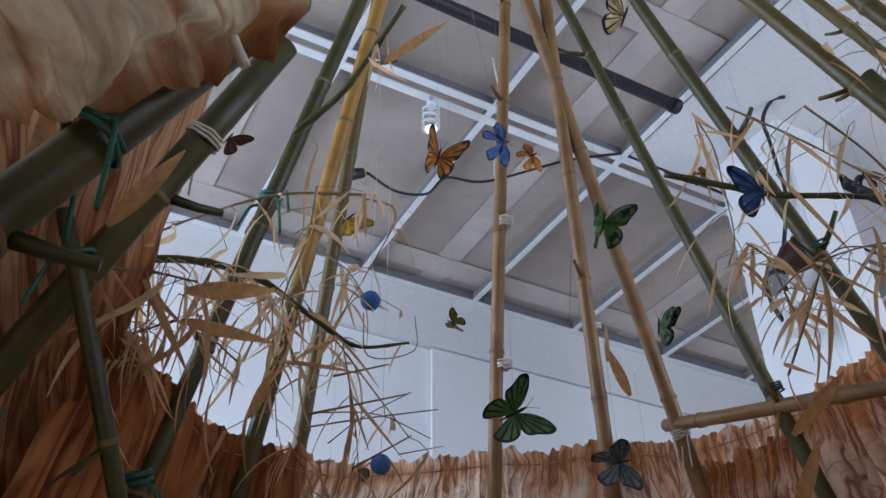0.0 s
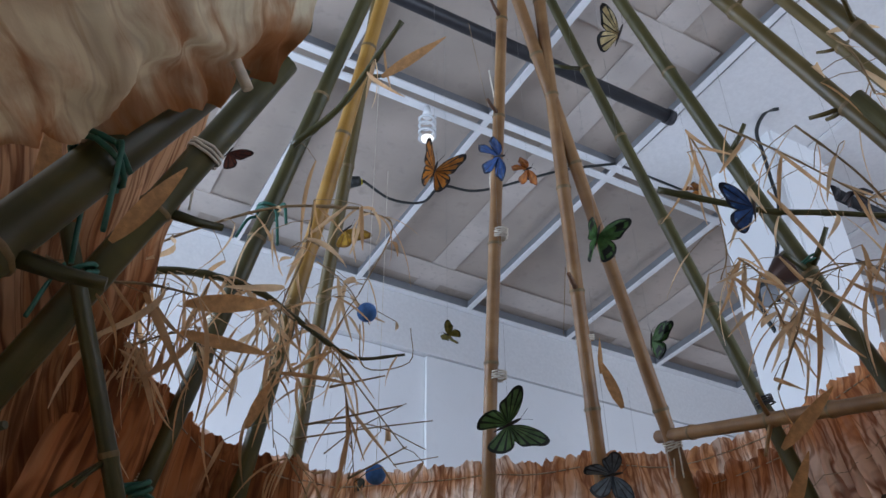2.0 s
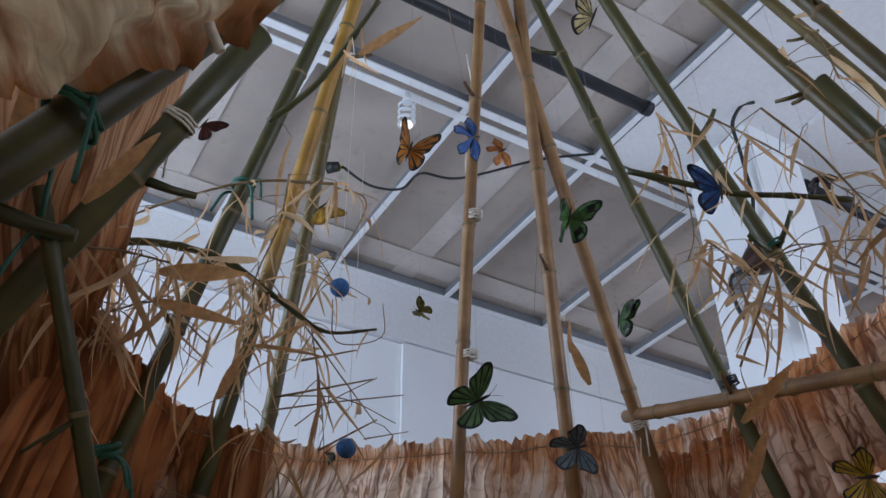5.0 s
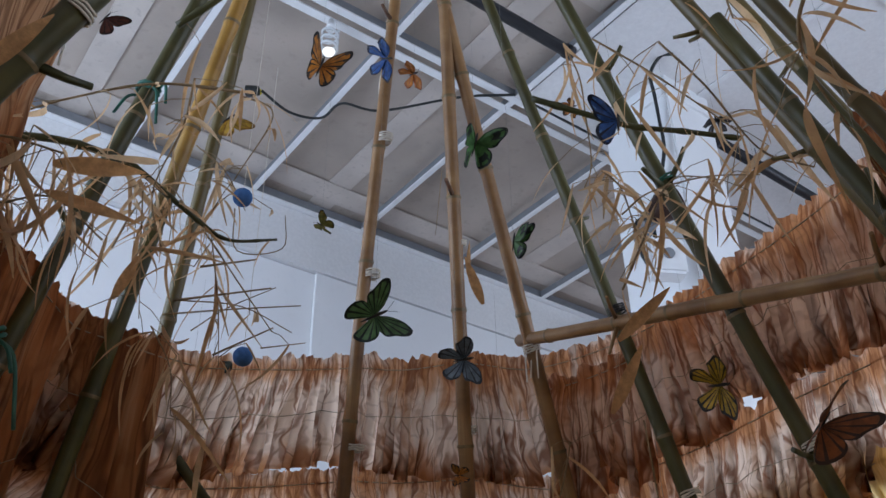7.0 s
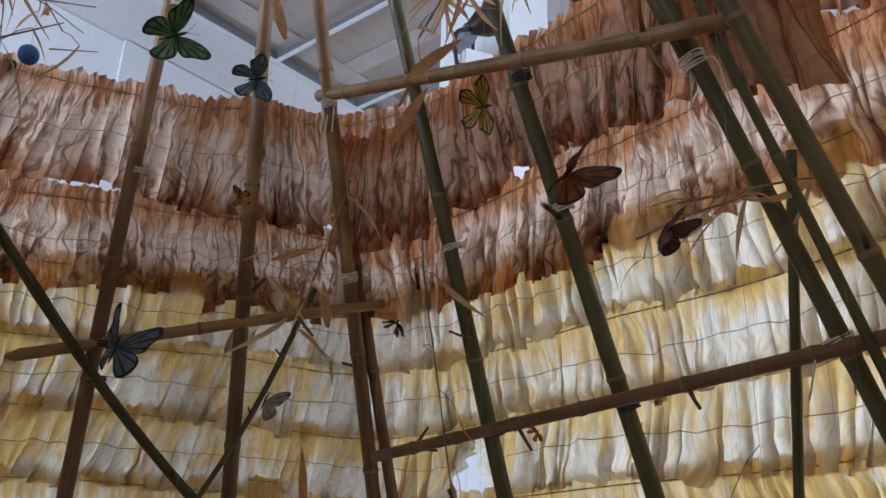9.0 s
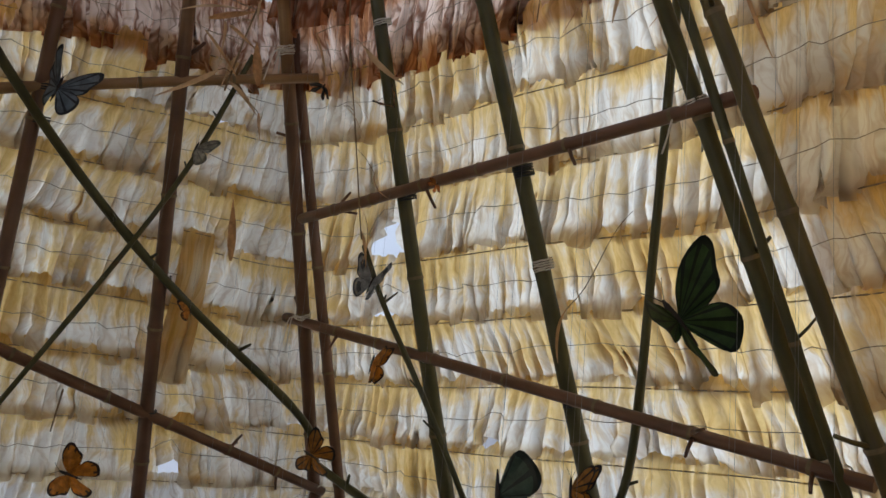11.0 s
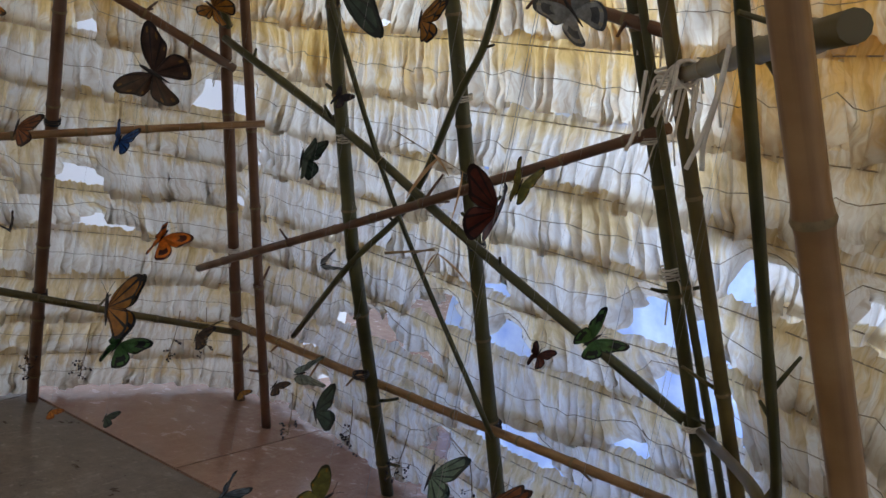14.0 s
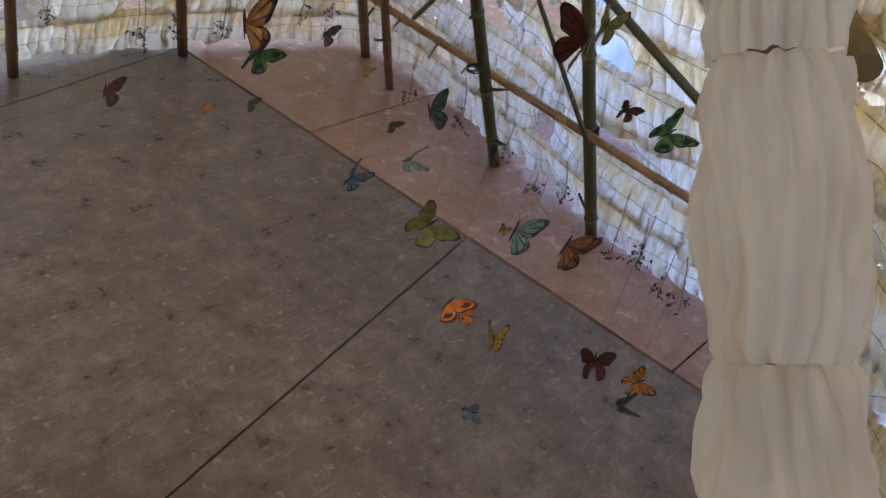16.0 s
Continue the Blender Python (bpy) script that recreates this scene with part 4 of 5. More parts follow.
def door_sleeve():
    """The entrance's gathered cloth: a crumpled sleeve hung from above, pinched by two ties, ragged at its end."""
    low = Vector((0.314, -0.385, 1.055))
    t = thing("cloth_sleeve", low, "crumpled cream cloth sleeve hanging at the entrance", "cloth sleeve")
    axis = Vector((0.010, 0.132, 0.160)).normalized()
    a = axis.orthogonal().normalized()
    b = axis.cross(a)
    for k, (z0, z1) in enumerate(((0.0, 0.092), (0.092, 0.155), (0.155, 0.24))):
        bm = bmesh.new()
        uv = bm.loops.layers.uv.verify()
        n, m = 96, 30
        g = []
        for j in range(m + 1):
            v = j / m
            z = z0 + (z1 - z0) * v
            row = []
            for i in range(n):
                th = 2 * math.pi * i / n
                r = 0.0120 + (0.0056 - 0.0014 * k) * math.sin(math.pi * v) ** 0.45 + 0.0022 * noise.noise((math.cos(th) * 4.5, math.sin(th) * 4.5, z * 90 + k * 5)) + 0.0011 * abs(noise.noise((th * 2.5, z * 160, k + 4.0))) + 0.0034 * noise.noise((math.cos(th) * 2.0, math.sin(th) * 2.0, z * 45 + k)) + (0.0004 + 0.0013 * (1 - math.sin(math.pi * v))) * math.sin(th * 17 + 5 * noise.noise((z * 40, k, 0)))
                row.append(bm.verts.new(axis * z + a * (r * math.cos(th) + 0.002 * noise.noise((z * 30, k, 3))) + b * r * math.sin(th)))
            g.append(row)
        for j in range(m):
            for i in range(n):
                f = bm.faces.new((g[j][i], g[j][(i + 1) % n], g[j + 1][(i + 1) % n], g[j + 1][i]))
                f.smooth = True
                for lp, (x, y) in zip(f.loops, ((i, j), (i + 1, j), (i + 1, j + 1), (i, j + 1))):
                    lp[uv].uv = (x / n * 0.16 + k, 0.55 + 0.45 * y / m)
        part("cloth_wrap", bm, M_WRAP, t, "crumpled cream cloth")
    bm = bmesh.new()
    tube(bm, [-axis * 0.02, axis * 0.26], 0.006, 8)
    part("post", bm, M_RUST, t, "thin brown bamboo inside the cloth")


M_WRAP = cloth_mat("crumpled_cream_cloth", (0.90, 0.87, 0.80), (0.82, 0.72, 0.52), (0.60, 0.46, 0.24), 0.72, 1.0, 0.12, False, 34, 0.12)
door_sleeve()


def plastic_sheet():
    """Crinkled plastic sheet outside the tent's window side."""
    bm = bmesh.new()
    g = []
    pts = curve_pts([(1.75, 2.15, 0), (1.95, 1.45, 0), (2.15, 0.70, 0), (2.15, -0.3, 0), (1.8, -1.1, 0)], 24)
    for i, p in enumerate(pts):
        row = []
        for j in range(19):
            z = 0.01 + 0.058 * j
            w = 0.05 * noise.noise((p.y * 5, z * 4, 0)) + 0.02 * noise.noise((p.y * 17, z * 15, 2))
            row.append(bm.verts.new((p.x + w - 0.12 * z, p.y, z)))
        g.append(row)
    for i in range(len(g) - 1):
        for j in range(18):
            bm.faces.new((g[i][j], g[i + 1][j], g[i + 1][j + 1], g[i][j + 1])).smooth = True
    tagged(part("plastic_sheet", bm, M_PLASTIC, None), "crinkled pale blue plastic sheet outside the cloth", "plastic sheet")


plastic_sheet()


# ---- plants ----
def leaf_mesh(name, ln, w, droop, curl, material):
    bm = bmesh.new()
    n = 8
    rows = []
    for i in range(n + 1):
        t = i / n
        hw = w * (math.sin(math.pi * min(1, t * 0.92 + 0.06)) ** 0.8) * (1 - 0.35 * t) + 0.0003
        y = ln * t
        z = -droop * ln * t * t
        tw = curl * t
        rows.append([bm.verts.new((hw * math.cos(tw), y, z + hw * (0.35 + math.sin(tw)))), bm.verts.new((0, y, z)), bm.verts.new((-hw * math.cos(tw), y, z + hw * (0.35 - math.sin(tw))))])
    for i in range(n):
        for k in (0, 1):
            bm.faces.new((rows[i][k], rows[i][k + 1], rows[i + 1][k + 1], rows[i + 1][k])).smooth = True
    return mesh_of(name, bm, material)


M_LEAF2 = plain("pale_dry_leaf", (0.72, 0.50, 0.29), 0.7, vary=0.3, scale=30, thin=0.45)
M_BROAD = plain("tan_broad_leaf", (0.55, 0.30, 0.13), 0.75, vary=0.3, scale=9, thin=0.4)
LEAVES = [leaf_mesh("leaf", 0.060 + 0.018 * (k % 4), 0.0026 + 0.0009 * (k % 3), 0.25 + 0.2 * (k % 3), -0.9 + 0.35 * (k % 6), M_LEAF if k % 2 else M_LEAF2) for k in range(10)]


def leafy_branch(pts, r0, r1, leaves, seed):
    rng = random.Random(seed * 7 + 1)
    q = curve_pts(pts, 7)
    if r0 < 0.005:
        r0, r1 = r0 * 0.6, r1 * 0.6
    bm = bmesh.new()
    tube(bm, [p - q[0] for p in q], [(r0 + (r1 - r0) * k / (len(q) - 1)) * (1.3 if k % 6 == 3 else 1.0) for k in range(len(q))], 6)
    ob = part("bamboo_branch", bm, M_GREEN if r0 > 0.005 else M_TWIG, None)
    ob.location = q[0]
    tagged(ob, "thin green bamboo branch with dry curled leaves" if r0 > 0.005 else "dry bamboo twig with curled straw-coloured leaves", "branch", "dry bamboo branches")
    for k in range(int(leaves * 1.4)):
        p = q[rng.randrange(len(q))] - q[0]
        az = rng.uniform(0, 2 * math.pi)
        if rng.random() < 0.45:
            d = Vector((math.cos(az), math.sin(az), rng.uniform(-0.7, 0.4))).normalized()
            ln = rng.uniform(0.02, 0.07)
            bm = bmesh.new()
            e = p + d * ln + Vector((0, 0, -0.01))
            tube(bm, [p, p + d * ln * 0.5, e], 0.0007, 4)
            part("twig", bm, M_TWIG, ob)
            p = e
        lf = new("leaf", rng.choice(LEAVES))
        lf.parent = ob
        lf.location = p
        lf.rotation_euler = (rng.gauss(-1.0, 0.45), rng.uniform(-0.9, 0.9), az)
        s = rng.uniform(0.7, 1.35)
        lf.scale = (s, s, s)


def bare_twig(pts, r):
    twig("bare_twig", curve_pts(pts, 5), r, r * 0.6, M_TWIG, "thin bare dry twig", "twig", "bare twigs")


def facing(place, roll, face):
    """A frame whose z looks along face, with its y turned by roll degrees in the plane across it."""
    z = Vector(face).normalized()
    x = Vector((0, 0, 1)).cross(z).normalized()
    y = z.cross(x)
    a = radians(roll)
    yy = x * math.cos(a) + y * math.sin(a)
    xx = yy.cross(z)
    return Matrix(((xx.x, yy.x, z.x, place[0]), (xx.y, yy.y, z.y, place[1]), (xx.z, yy.z, z.z, place[2]), (0, 0, 0, 1)))


BROAD = [leaf_mesh("broad_leaf", 1.0, 0.085 + 0.02 * k, 0.35, 0.9 - 0.7 * k, M_BROAD) for k in range(3)]


def broad_leaf(place, size, roll, face):
    ob = new("broad_leaf", BROAD[int(size * 1000) % 3])
    ob.matrix_world = facing(place, roll, face) @ Matrix.Scale(size, 4)
    tagged(ob, "broad tan dry leaf tucked between poles", "leaf", "broad dry leaves")


M_BERRY = plain("black_berry", (0.02, 0.016, 0.02), 0.4, vary=0.3)


_bm = bmesh.new()
bmesh.ops.create_icosphere(_bm, subdivisions=1, radius=0.0028)
BERRY = mesh_of("berry", _bm, M_BERRY)


def berry_sprig(place, h):
    """A dried umbel hung upside down: a stem, short rays, dark berries."""
    rng = random.Random(int(place[0] * 1000 + place[1] * 777))
    t = thing("berry_sprig", place, "dried dark berry sprig hanging head down at the cloth's foot", "dried sprig", "berry sprigs")
    lean = Vector((rng.uniform(-0.25, 0.25), rng.uniform(-0.25, 0.25), 1))
    top = lean * h
    bm = bmesh.new()
    tube(bm, curve_pts([top, lean * h * 0.55 + Vector((0.004, 0.003, 0)), (0, 0, 0.0)], 4), 0.0012, 5)
    part("stem", bm, M_TWIG, t)
    for k in range(9):
        d = Vector((rng.uniform(-1, 1), rng.uniform(-1, 1), rng.uniform(-1.0, 0.1))).normalized()
        s = lean * h * rng.uniform(0.0, 0.4)
        e = s + d * rng.uniform(0.015, 0.032)
        bm = bmesh.new()
        tube(bm, [s, e], 0.0007, 4)
        part("ray", bm, M_TWIG, t)
        for _ in range(3):
            b = new("berry", BERRY)
            b.parent = t
            b.location = e + Vector((rng.uniform(-1, 1), rng.uniform(-1, 1), rng.uniform(-1, 1))) * 0.005
            b.scale = (rng.uniform(0.8, 1.2),) * 3


leafy_branch(((-0.119, 1.018, 2.388), (-0.241, 1.004, 2.378), (-0.365, 1.004, 2.332), (-0.460, 1.003, 2.283), (-0.526, 0.962, 2.292)), 0.004, 0.002, 16, 1)
leafy_branch(((-0.467, 1.011, 2.267), (-0.366, 1.037, 2.287), (-0.274, 1.071, 2.280), (-0.211, 1.106, 2.248), (-0.162, 1.132, 2.220), (-0.121, 1.146, 2.204), (-0.051, 1.147, 2.211)), 0.0065, 0.002, 18, 2)
leafy_branch(((-0.209, 1.166, 2.286), (-0.162, 1.201, 2.241), (-0.110, 1.239, 2.182), (-0.054, 1.274, 2.118)), 0.003, 0.0015, 9, 3)
leafy_branch(((-0.234, 1.033, 2.530), (-0.162, 1.000, 2.577), (-0.107, 0.952, 2.628), (-0.057, 0.902, 2.674)), 0.006, 0.004, 4, 4)
leafy_branch(((0.326, 0.998, 2.405), (0.413, 0.991, 2.374), (0.478, 0.982, 2.350), (0.546, 0.962, 2.331), (0.622, 0.937, 2.304)), 0.0055, 0.004, 3, 5)
leafy_branch(((0.395, 0.889, 2.432), (0.476, 0.896, 2.384), (0.542, 0.902, 2.337), (0.604, 0.906, 2.286)), 0.003, 0.002, 13, 6)
leafy_branch(((0.444, 1.032, 2.089), (0.469, 0.985, 2.150), (0.496, 0.932, 2.210), (0.549, 0.906, 2.203)), 0.0028, 0.0015, 9, 7)
leafy_branch(((0.373, 0.958, 2.490), (0.403, 0.987, 2.448), (0.418, 1.022, 2.401), (0.433, 1.065, 2.338), (0.425, 1.092, 2.306)), 0.0025, 0.0015, 10, 8)
leafy_branch(((0.455, 1.082, 2.340), (0.485, 1.088, 2.313), (0.506, 1.110, 2.267), (0.519, 1.124, 2.236)), 0.003, 0.0015, 24, 9)
leafy_branch(((-0.315, 1.235, 2.232), (-0.282, 1.205, 2.296), (-0.239, 1.192, 2.330), (-0.203, 1.217, 2.302)), 0.003, 0.0015, 12, 10)
leafy_branch(((-0.180, 0.981, 2.374), (-0.194, 1.025, 2.316), (-0.230, 1.075, 2.233), (-0.213, 1.119, 2.166)), 0.003, 0.0015, 14, 11)
leafy_branch(((-0.122, 1.043, 2.404), (-0.071, 1.063, 2.386), (-0.123, 1.120, 2.301)), 0.0025, 0.0015, 7, 12)
leafy_branch(((0.501, 0.529, 2.182), (0.497, 0.576, 2.145), (0.517, 0.604, 2.104), (0.553, 0.622, 2.055)), 0.004, 0.002, 14, 13)
leafy_branch(((0.451, 0.796, 2.339), (0.517, 0.816, 2.283), (0.588, 0.843, 2.205), (0.649, 0.830, 2.171)), 0.003, 0.002, 10, 14)
leafy_branch(((0.444, 0.995, 2.193), (0.479, 0.965, 2.214), (0.547, 0.927, 2.219), (0.613, 0.898, 2.207)), 0.0025, 0.0015, 8, 15)
leafy_branch(((0.491, 0.725, 2.432), (0.523, 0.737, 2.404), (0.548, 0.765, 2.363)), 0.003, 0.002, 8, 16)
leafy_branch(((-0.436, 0.760, 2.119), (-0.390, 0.794, 2.106), (-0.330, 0.816, 2.113), (-0.277, 0.836, 2.111)), 0.004, 0.002, 16, 17)
leafy_branch(((-0.475, 0.932, 2.128), (-0.402, 0.968, 2.124), (-0.330, 0.980, 2.148), (-0.268, 1.020, 2.112)), 0.003, 0.002, 14, 18)
leafy_branch(((0.921, 1.167, 0.935), (0.993, 1.129, 0.905), (1.065, 1.084, 0.876)), 0.002, 0.001, 3, 19)
leafy_branch(((0.959, 1.065, 0.724), (0.999, 1.045, 0.739), (0.959, 1.049, 0.655)), 0.002, 0.001, 2, 20)
leafy_branch(((0.512, 1.195, 1.962), (0.544, 1.253, 1.812), (0.581, 1.287, 1.674), (0.612, 1.307, 1.536), (0.624, 1.311, 1.477)), 0.0025, 0.002, 5, 21)
leafy_branch(((0.649, 0.806, 1.716), (0.690, 0.765, 1.737), (0.725, 0.732, 1.747), (0.752, 0.702, 1.757)), 0.003, 0.002, 4, 22)
leafy_branch(((0.690, 0.775, 1.758), (0.738, 0.732, 1.764), (0.783, 0.688, 1.768), (0.800, 0.672, 1.767)), 0.003, 0.002, 6, 23)
leafy_branch(((0.361, 1.343, 1.698), (0.380, 1.304, 1.803), (0.400, 1.264, 1.889), (0.408, 1.238, 1.940)), 0.0025, 0.002, 9, 24)
leafy_branch(((0.914, 1.094, 1.374), (0.935, 1.072, 1.414), (0.961, 1.029, 1.507), (0.994, 0.987, 1.562)), 0.0015, 0.001, 2, 25)
bare_twig(((-0.165, 1.184, 2.177), (-0.082, 1.184, 2.196)), 0.0020)
bare_twig(((-0.214, 1.213, 2.107), (-0.116, 1.219, 2.125), (-0.010, 1.221, 2.139)), 0.0015)
bare_twig(((-0.172, 1.229, 2.090), (-0.124, 1.219, 2.125), (-0.050, 1.207, 2.161)), 0.0012)
bare_twig(((-0.191, 1.206, 2.129), (-0.100, 1.219, 2.131), (-0.021, 1.240, 2.101)), 0.0012)
bare_twig(((-0.122, 1.156, 2.270), (-0.115, 1.192, 2.215), (-0.046, 1.193, 2.224), (-0.044, 1.165, 2.269)), 0.0012)
bare_twig(((-0.196, 1.177, 2.112), (-0.055, 1.180, 2.144)), 0.0020)
bare_twig(((-0.134, 1.224, 2.049), (-0.048, 1.211, 2.093)), 0.0018)
bare_twig(((-0.074, 1.329, 2.115), (-0.002, 1.326, 2.127)), 0.0012)
bare_twig(((0.212, 1.203, 2.410), (0.208, 1.266, 2.317)), 0.0008)
bare_twig(((0.081, 1.505, 3.407), (0.132, 1.666, 3.262)), 0.0008)
bare_twig(((0.196, 1.515, 1.175), (0.188, 1.521, 1.104)), 0.0020)
bare_twig(((0.864, 0.981, 0.731), (0.939, 0.947, 0.752)), 0.0025)
bare_twig(((0.838, 0.614, 0.551), (0.857, 0.589, 0.531)), 0.0010)
broad_leaf((-0.303, 0.879, 2.128), 0.110, 10, (0.28, -0.80, -0.53))
broad_leaf((-0.309, 0.896, 2.098), 0.120, -5, (0.28, -0.81, -0.51))
broad_leaf((-0.298, 0.627, 2.030), 0.100, 60, (0.35, -0.74, -0.58))
broad_leaf((-0.332, 0.571, 1.992), 0.110, 100, (0.41, -0.71, -0.57))
broad_leaf((-0.087, 0.933, 2.580), 0.120, 35, (0.06, -0.67, -0.74))
broad_leaf((-0.273, 1.145, 2.092), 0.080, 70, (0.21, -0.88, -0.42))
broad_leaf((0.275, 1.200, 2.148), 0.080, 110, (-0.13, -0.82, -0.56))
broad_leaf((0.408, 1.032, 1.902), 0.100, 60, (-0.29, -0.87, -0.40))
broad_leaf((0.418, 1.002, 1.993), 0.100, 40, (-0.32, -0.85, -0.43))
broad_leaf((0.267, 1.291, 2.256), 0.060, 85, (-0.18, -0.86, -0.48))
broad_leaf((0.323, 1.406, 1.849), 0.090, 20, (-0.15, -0.92, -0.35))
broad_leaf((0.422, 1.373, 1.733), 0.080, 100, (-0.22, -0.93, -0.29))
broad_leaf((1.151, 1.003, 1.262), 0.110, 75, (-0.59, -0.79, -0.17))
broad_leaf((0.458, 1.606, 1.455), 0.120, 95, (-0.11, -0.96, -0.24))
berry_sprig((0.441, 2.180, 0.114), 0.152)
berry_sprig((0.586, 2.218, 0.086), 0.155)
berry_sprig((0.820, 2.212, 0.172), 0.138)
berry_sprig((0.922, 2.221, 0.177), 0.140)
berry_sprig((0.353, 2.152, 0.078), 0.150)
berry_sprig((1.117, 1.926, 0.045), 0.131)
berry_sprig((1.143, 1.576, 0.154), 0.115)
berry_sprig((1.198, 1.414, 0.148), 0.123)
berry_sprig((1.257, 1.307, 0.125), 0.080)
berry_sprig((1.289, 1.206, 0.172), 0.090)
berry_sprig((1.383, 1.077, 0.084), 0.153)
berry_sprig((1.400, 0.990, 0.131), 0.111)
berry_sprig((1.486, 0.889, 0.050), 0.145)
berry_sprig((1.516, 0.769, 0.095), 0.162)
berry_sprig((1.519, 0.756, 0.110), 0.145)
berry_sprig((0.098, 2.011, 0.205), 0.084)
berry_sprig((0.332, 2.149, 0.079), 0.161)
berry_sprig((1.414, 1.011, 0.096), 0.125)
berry_sprig((1.461, 0.951, 0.055), 0.098)
berry_sprig((1.399, 0.471, 0.054), 0.065)
leafy_branch(((-0.400, 1.030, 2.280), (-0.420, 1.020, 2.200), (-0.410, 1.030, 2.110)), 0.002, 0.001, 14, 31)
leafy_branch(((-0.330, 1.050, 2.285), (-0.345, 1.055, 2.220), (-0.330, 1.065, 2.150)), 0.002, 0.001, 12, 32)
leafy_branch(((-0.250, 1.090, 2.260), (-0.240, 1.120, 2.150), (-0.230, 1.140, 2.060)), 0.002, 0.001, 12, 33)
leafy_branch(((-0.150, 1.140, 2.215), (-0.130, 1.180, 2.110), (-0.120, 1.200, 2.020)), 0.002, 0.001, 10, 34)
leafy_branch(((-0.225, 1.200, 2.080), (-0.190, 1.210, 2.020), (-0.180, 1.220, 1.950)), 0.002, 0.001, 10, 35)
leafy_branch(((-0.200, 1.170, 2.400), (-0.150, 1.180, 2.360), (-0.110, 1.190, 2.290)), 0.002, 0.001, 9, 36)
leafy_branch(((-0.450, 0.900, 2.260), (-0.430, 0.920, 2.180), (-0.400, 0.940, 2.100)), 0.002, 0.001, 12, 37)


# ---- paper butterflies ----
def wing_mesh(name, outline, stripes, spots, mats):
    """One wing: rings round its root, the outermost one dark, dark veins or stripes between."""
    n = len(outline)
    bm = bmesh.new()
    root = bm.verts.new((0, 0, 0))
    rings = []
    for f in (0.30, 0.55, 0.78, 0.90, 1.0):
        rings.append([bm.verts.new((x * f, y * f, 0.014 * math.sin(i * 0.9) * f + 0.20 * (x * f) ** 2 + 0.10 * (y * f) ** 2)) for i, (x, y) in enumerate(outline)])
    for i in range(n - 1):
        dark = stripes and i % stripes == 0
        bm.faces.new((root, rings[0][i], rings[0][i + 1])).material_index = 1 if dark else 0
        for r in range(4):
            fc = bm.faces.new((rings[r][i], rings[r + 1][i], rings[r + 1][i + 1], rings[r][i + 1]))
            fc.material_index = 1 if r == 3 or dark else 2 if (spots and r == 2 and i % 4 == 1) else 0
            if spots == 2 and r == 1 and 7 < i < 14:
                fc.material_index = 1
    return mesh_of(name, bm, *mats)


def smooth_outline(pts, k=4):
    return [(p.x, p.y) for p in curve_pts([(x, y, 0) for x, y in pts], k)]


FORE = smooth_outline([(0.02, 0.02), (0.11, 0.21), (0.28, 0.38), (0.48, 0.47), (0.52, 0.37), (0.44, 0.20), (0.38, 0.06), (0.22, -0.02), (0.02, -0.02)], 3)
HIND = smooth_outline([(0.02, 0.0), (0.20, 0.01), (0.35, -0.05), (0.39, -0.18), (0.31, -0.33), (0.20, -0.41), (0.10, -0.31), (0.04, -0.16), (0.015, -0.04)], 3)


def style(name, base, edge, accent, stripes, spots):
    mats = [paper(name + "_paper", base), paper(name + "_edge", edge), paper(name + "_spot", accent)]
    return wing_mesh("forewing", FORE, stripes, spots, mats), wing_mesh("hindwing", HIND, stripes, spots, mats)


def paper(name, colour):
    m, nt, bs, out = mat(name)
    v = coords(nt)
    n1, n2 = noise_tex(nt, v, 5.0, 5, 0.65), noise_tex(nt, v, 34.0, 3)
    c = ramp(nt, n1, [(0.34, tuple(q * 0.35 for q in colour)), (0.60, tuple(q * 0.85 for q in colour)), (0.85, tuple(min(1, q * 1.25) for q in colour))])
    c = mixc(nt, c, tuple(q * 0.45 for q in colour), ramp(nt, n2, [(0.58, (0, 0, 0)), (0.72, (0.6, 0.6, 0.6))]))
    nt.links.new(c, bs.inputs["Base Color"])
    bs.inputs["Roughness"].default_value = 0.55
    let_through(nt, bs, out, c, 0.15)
    return m


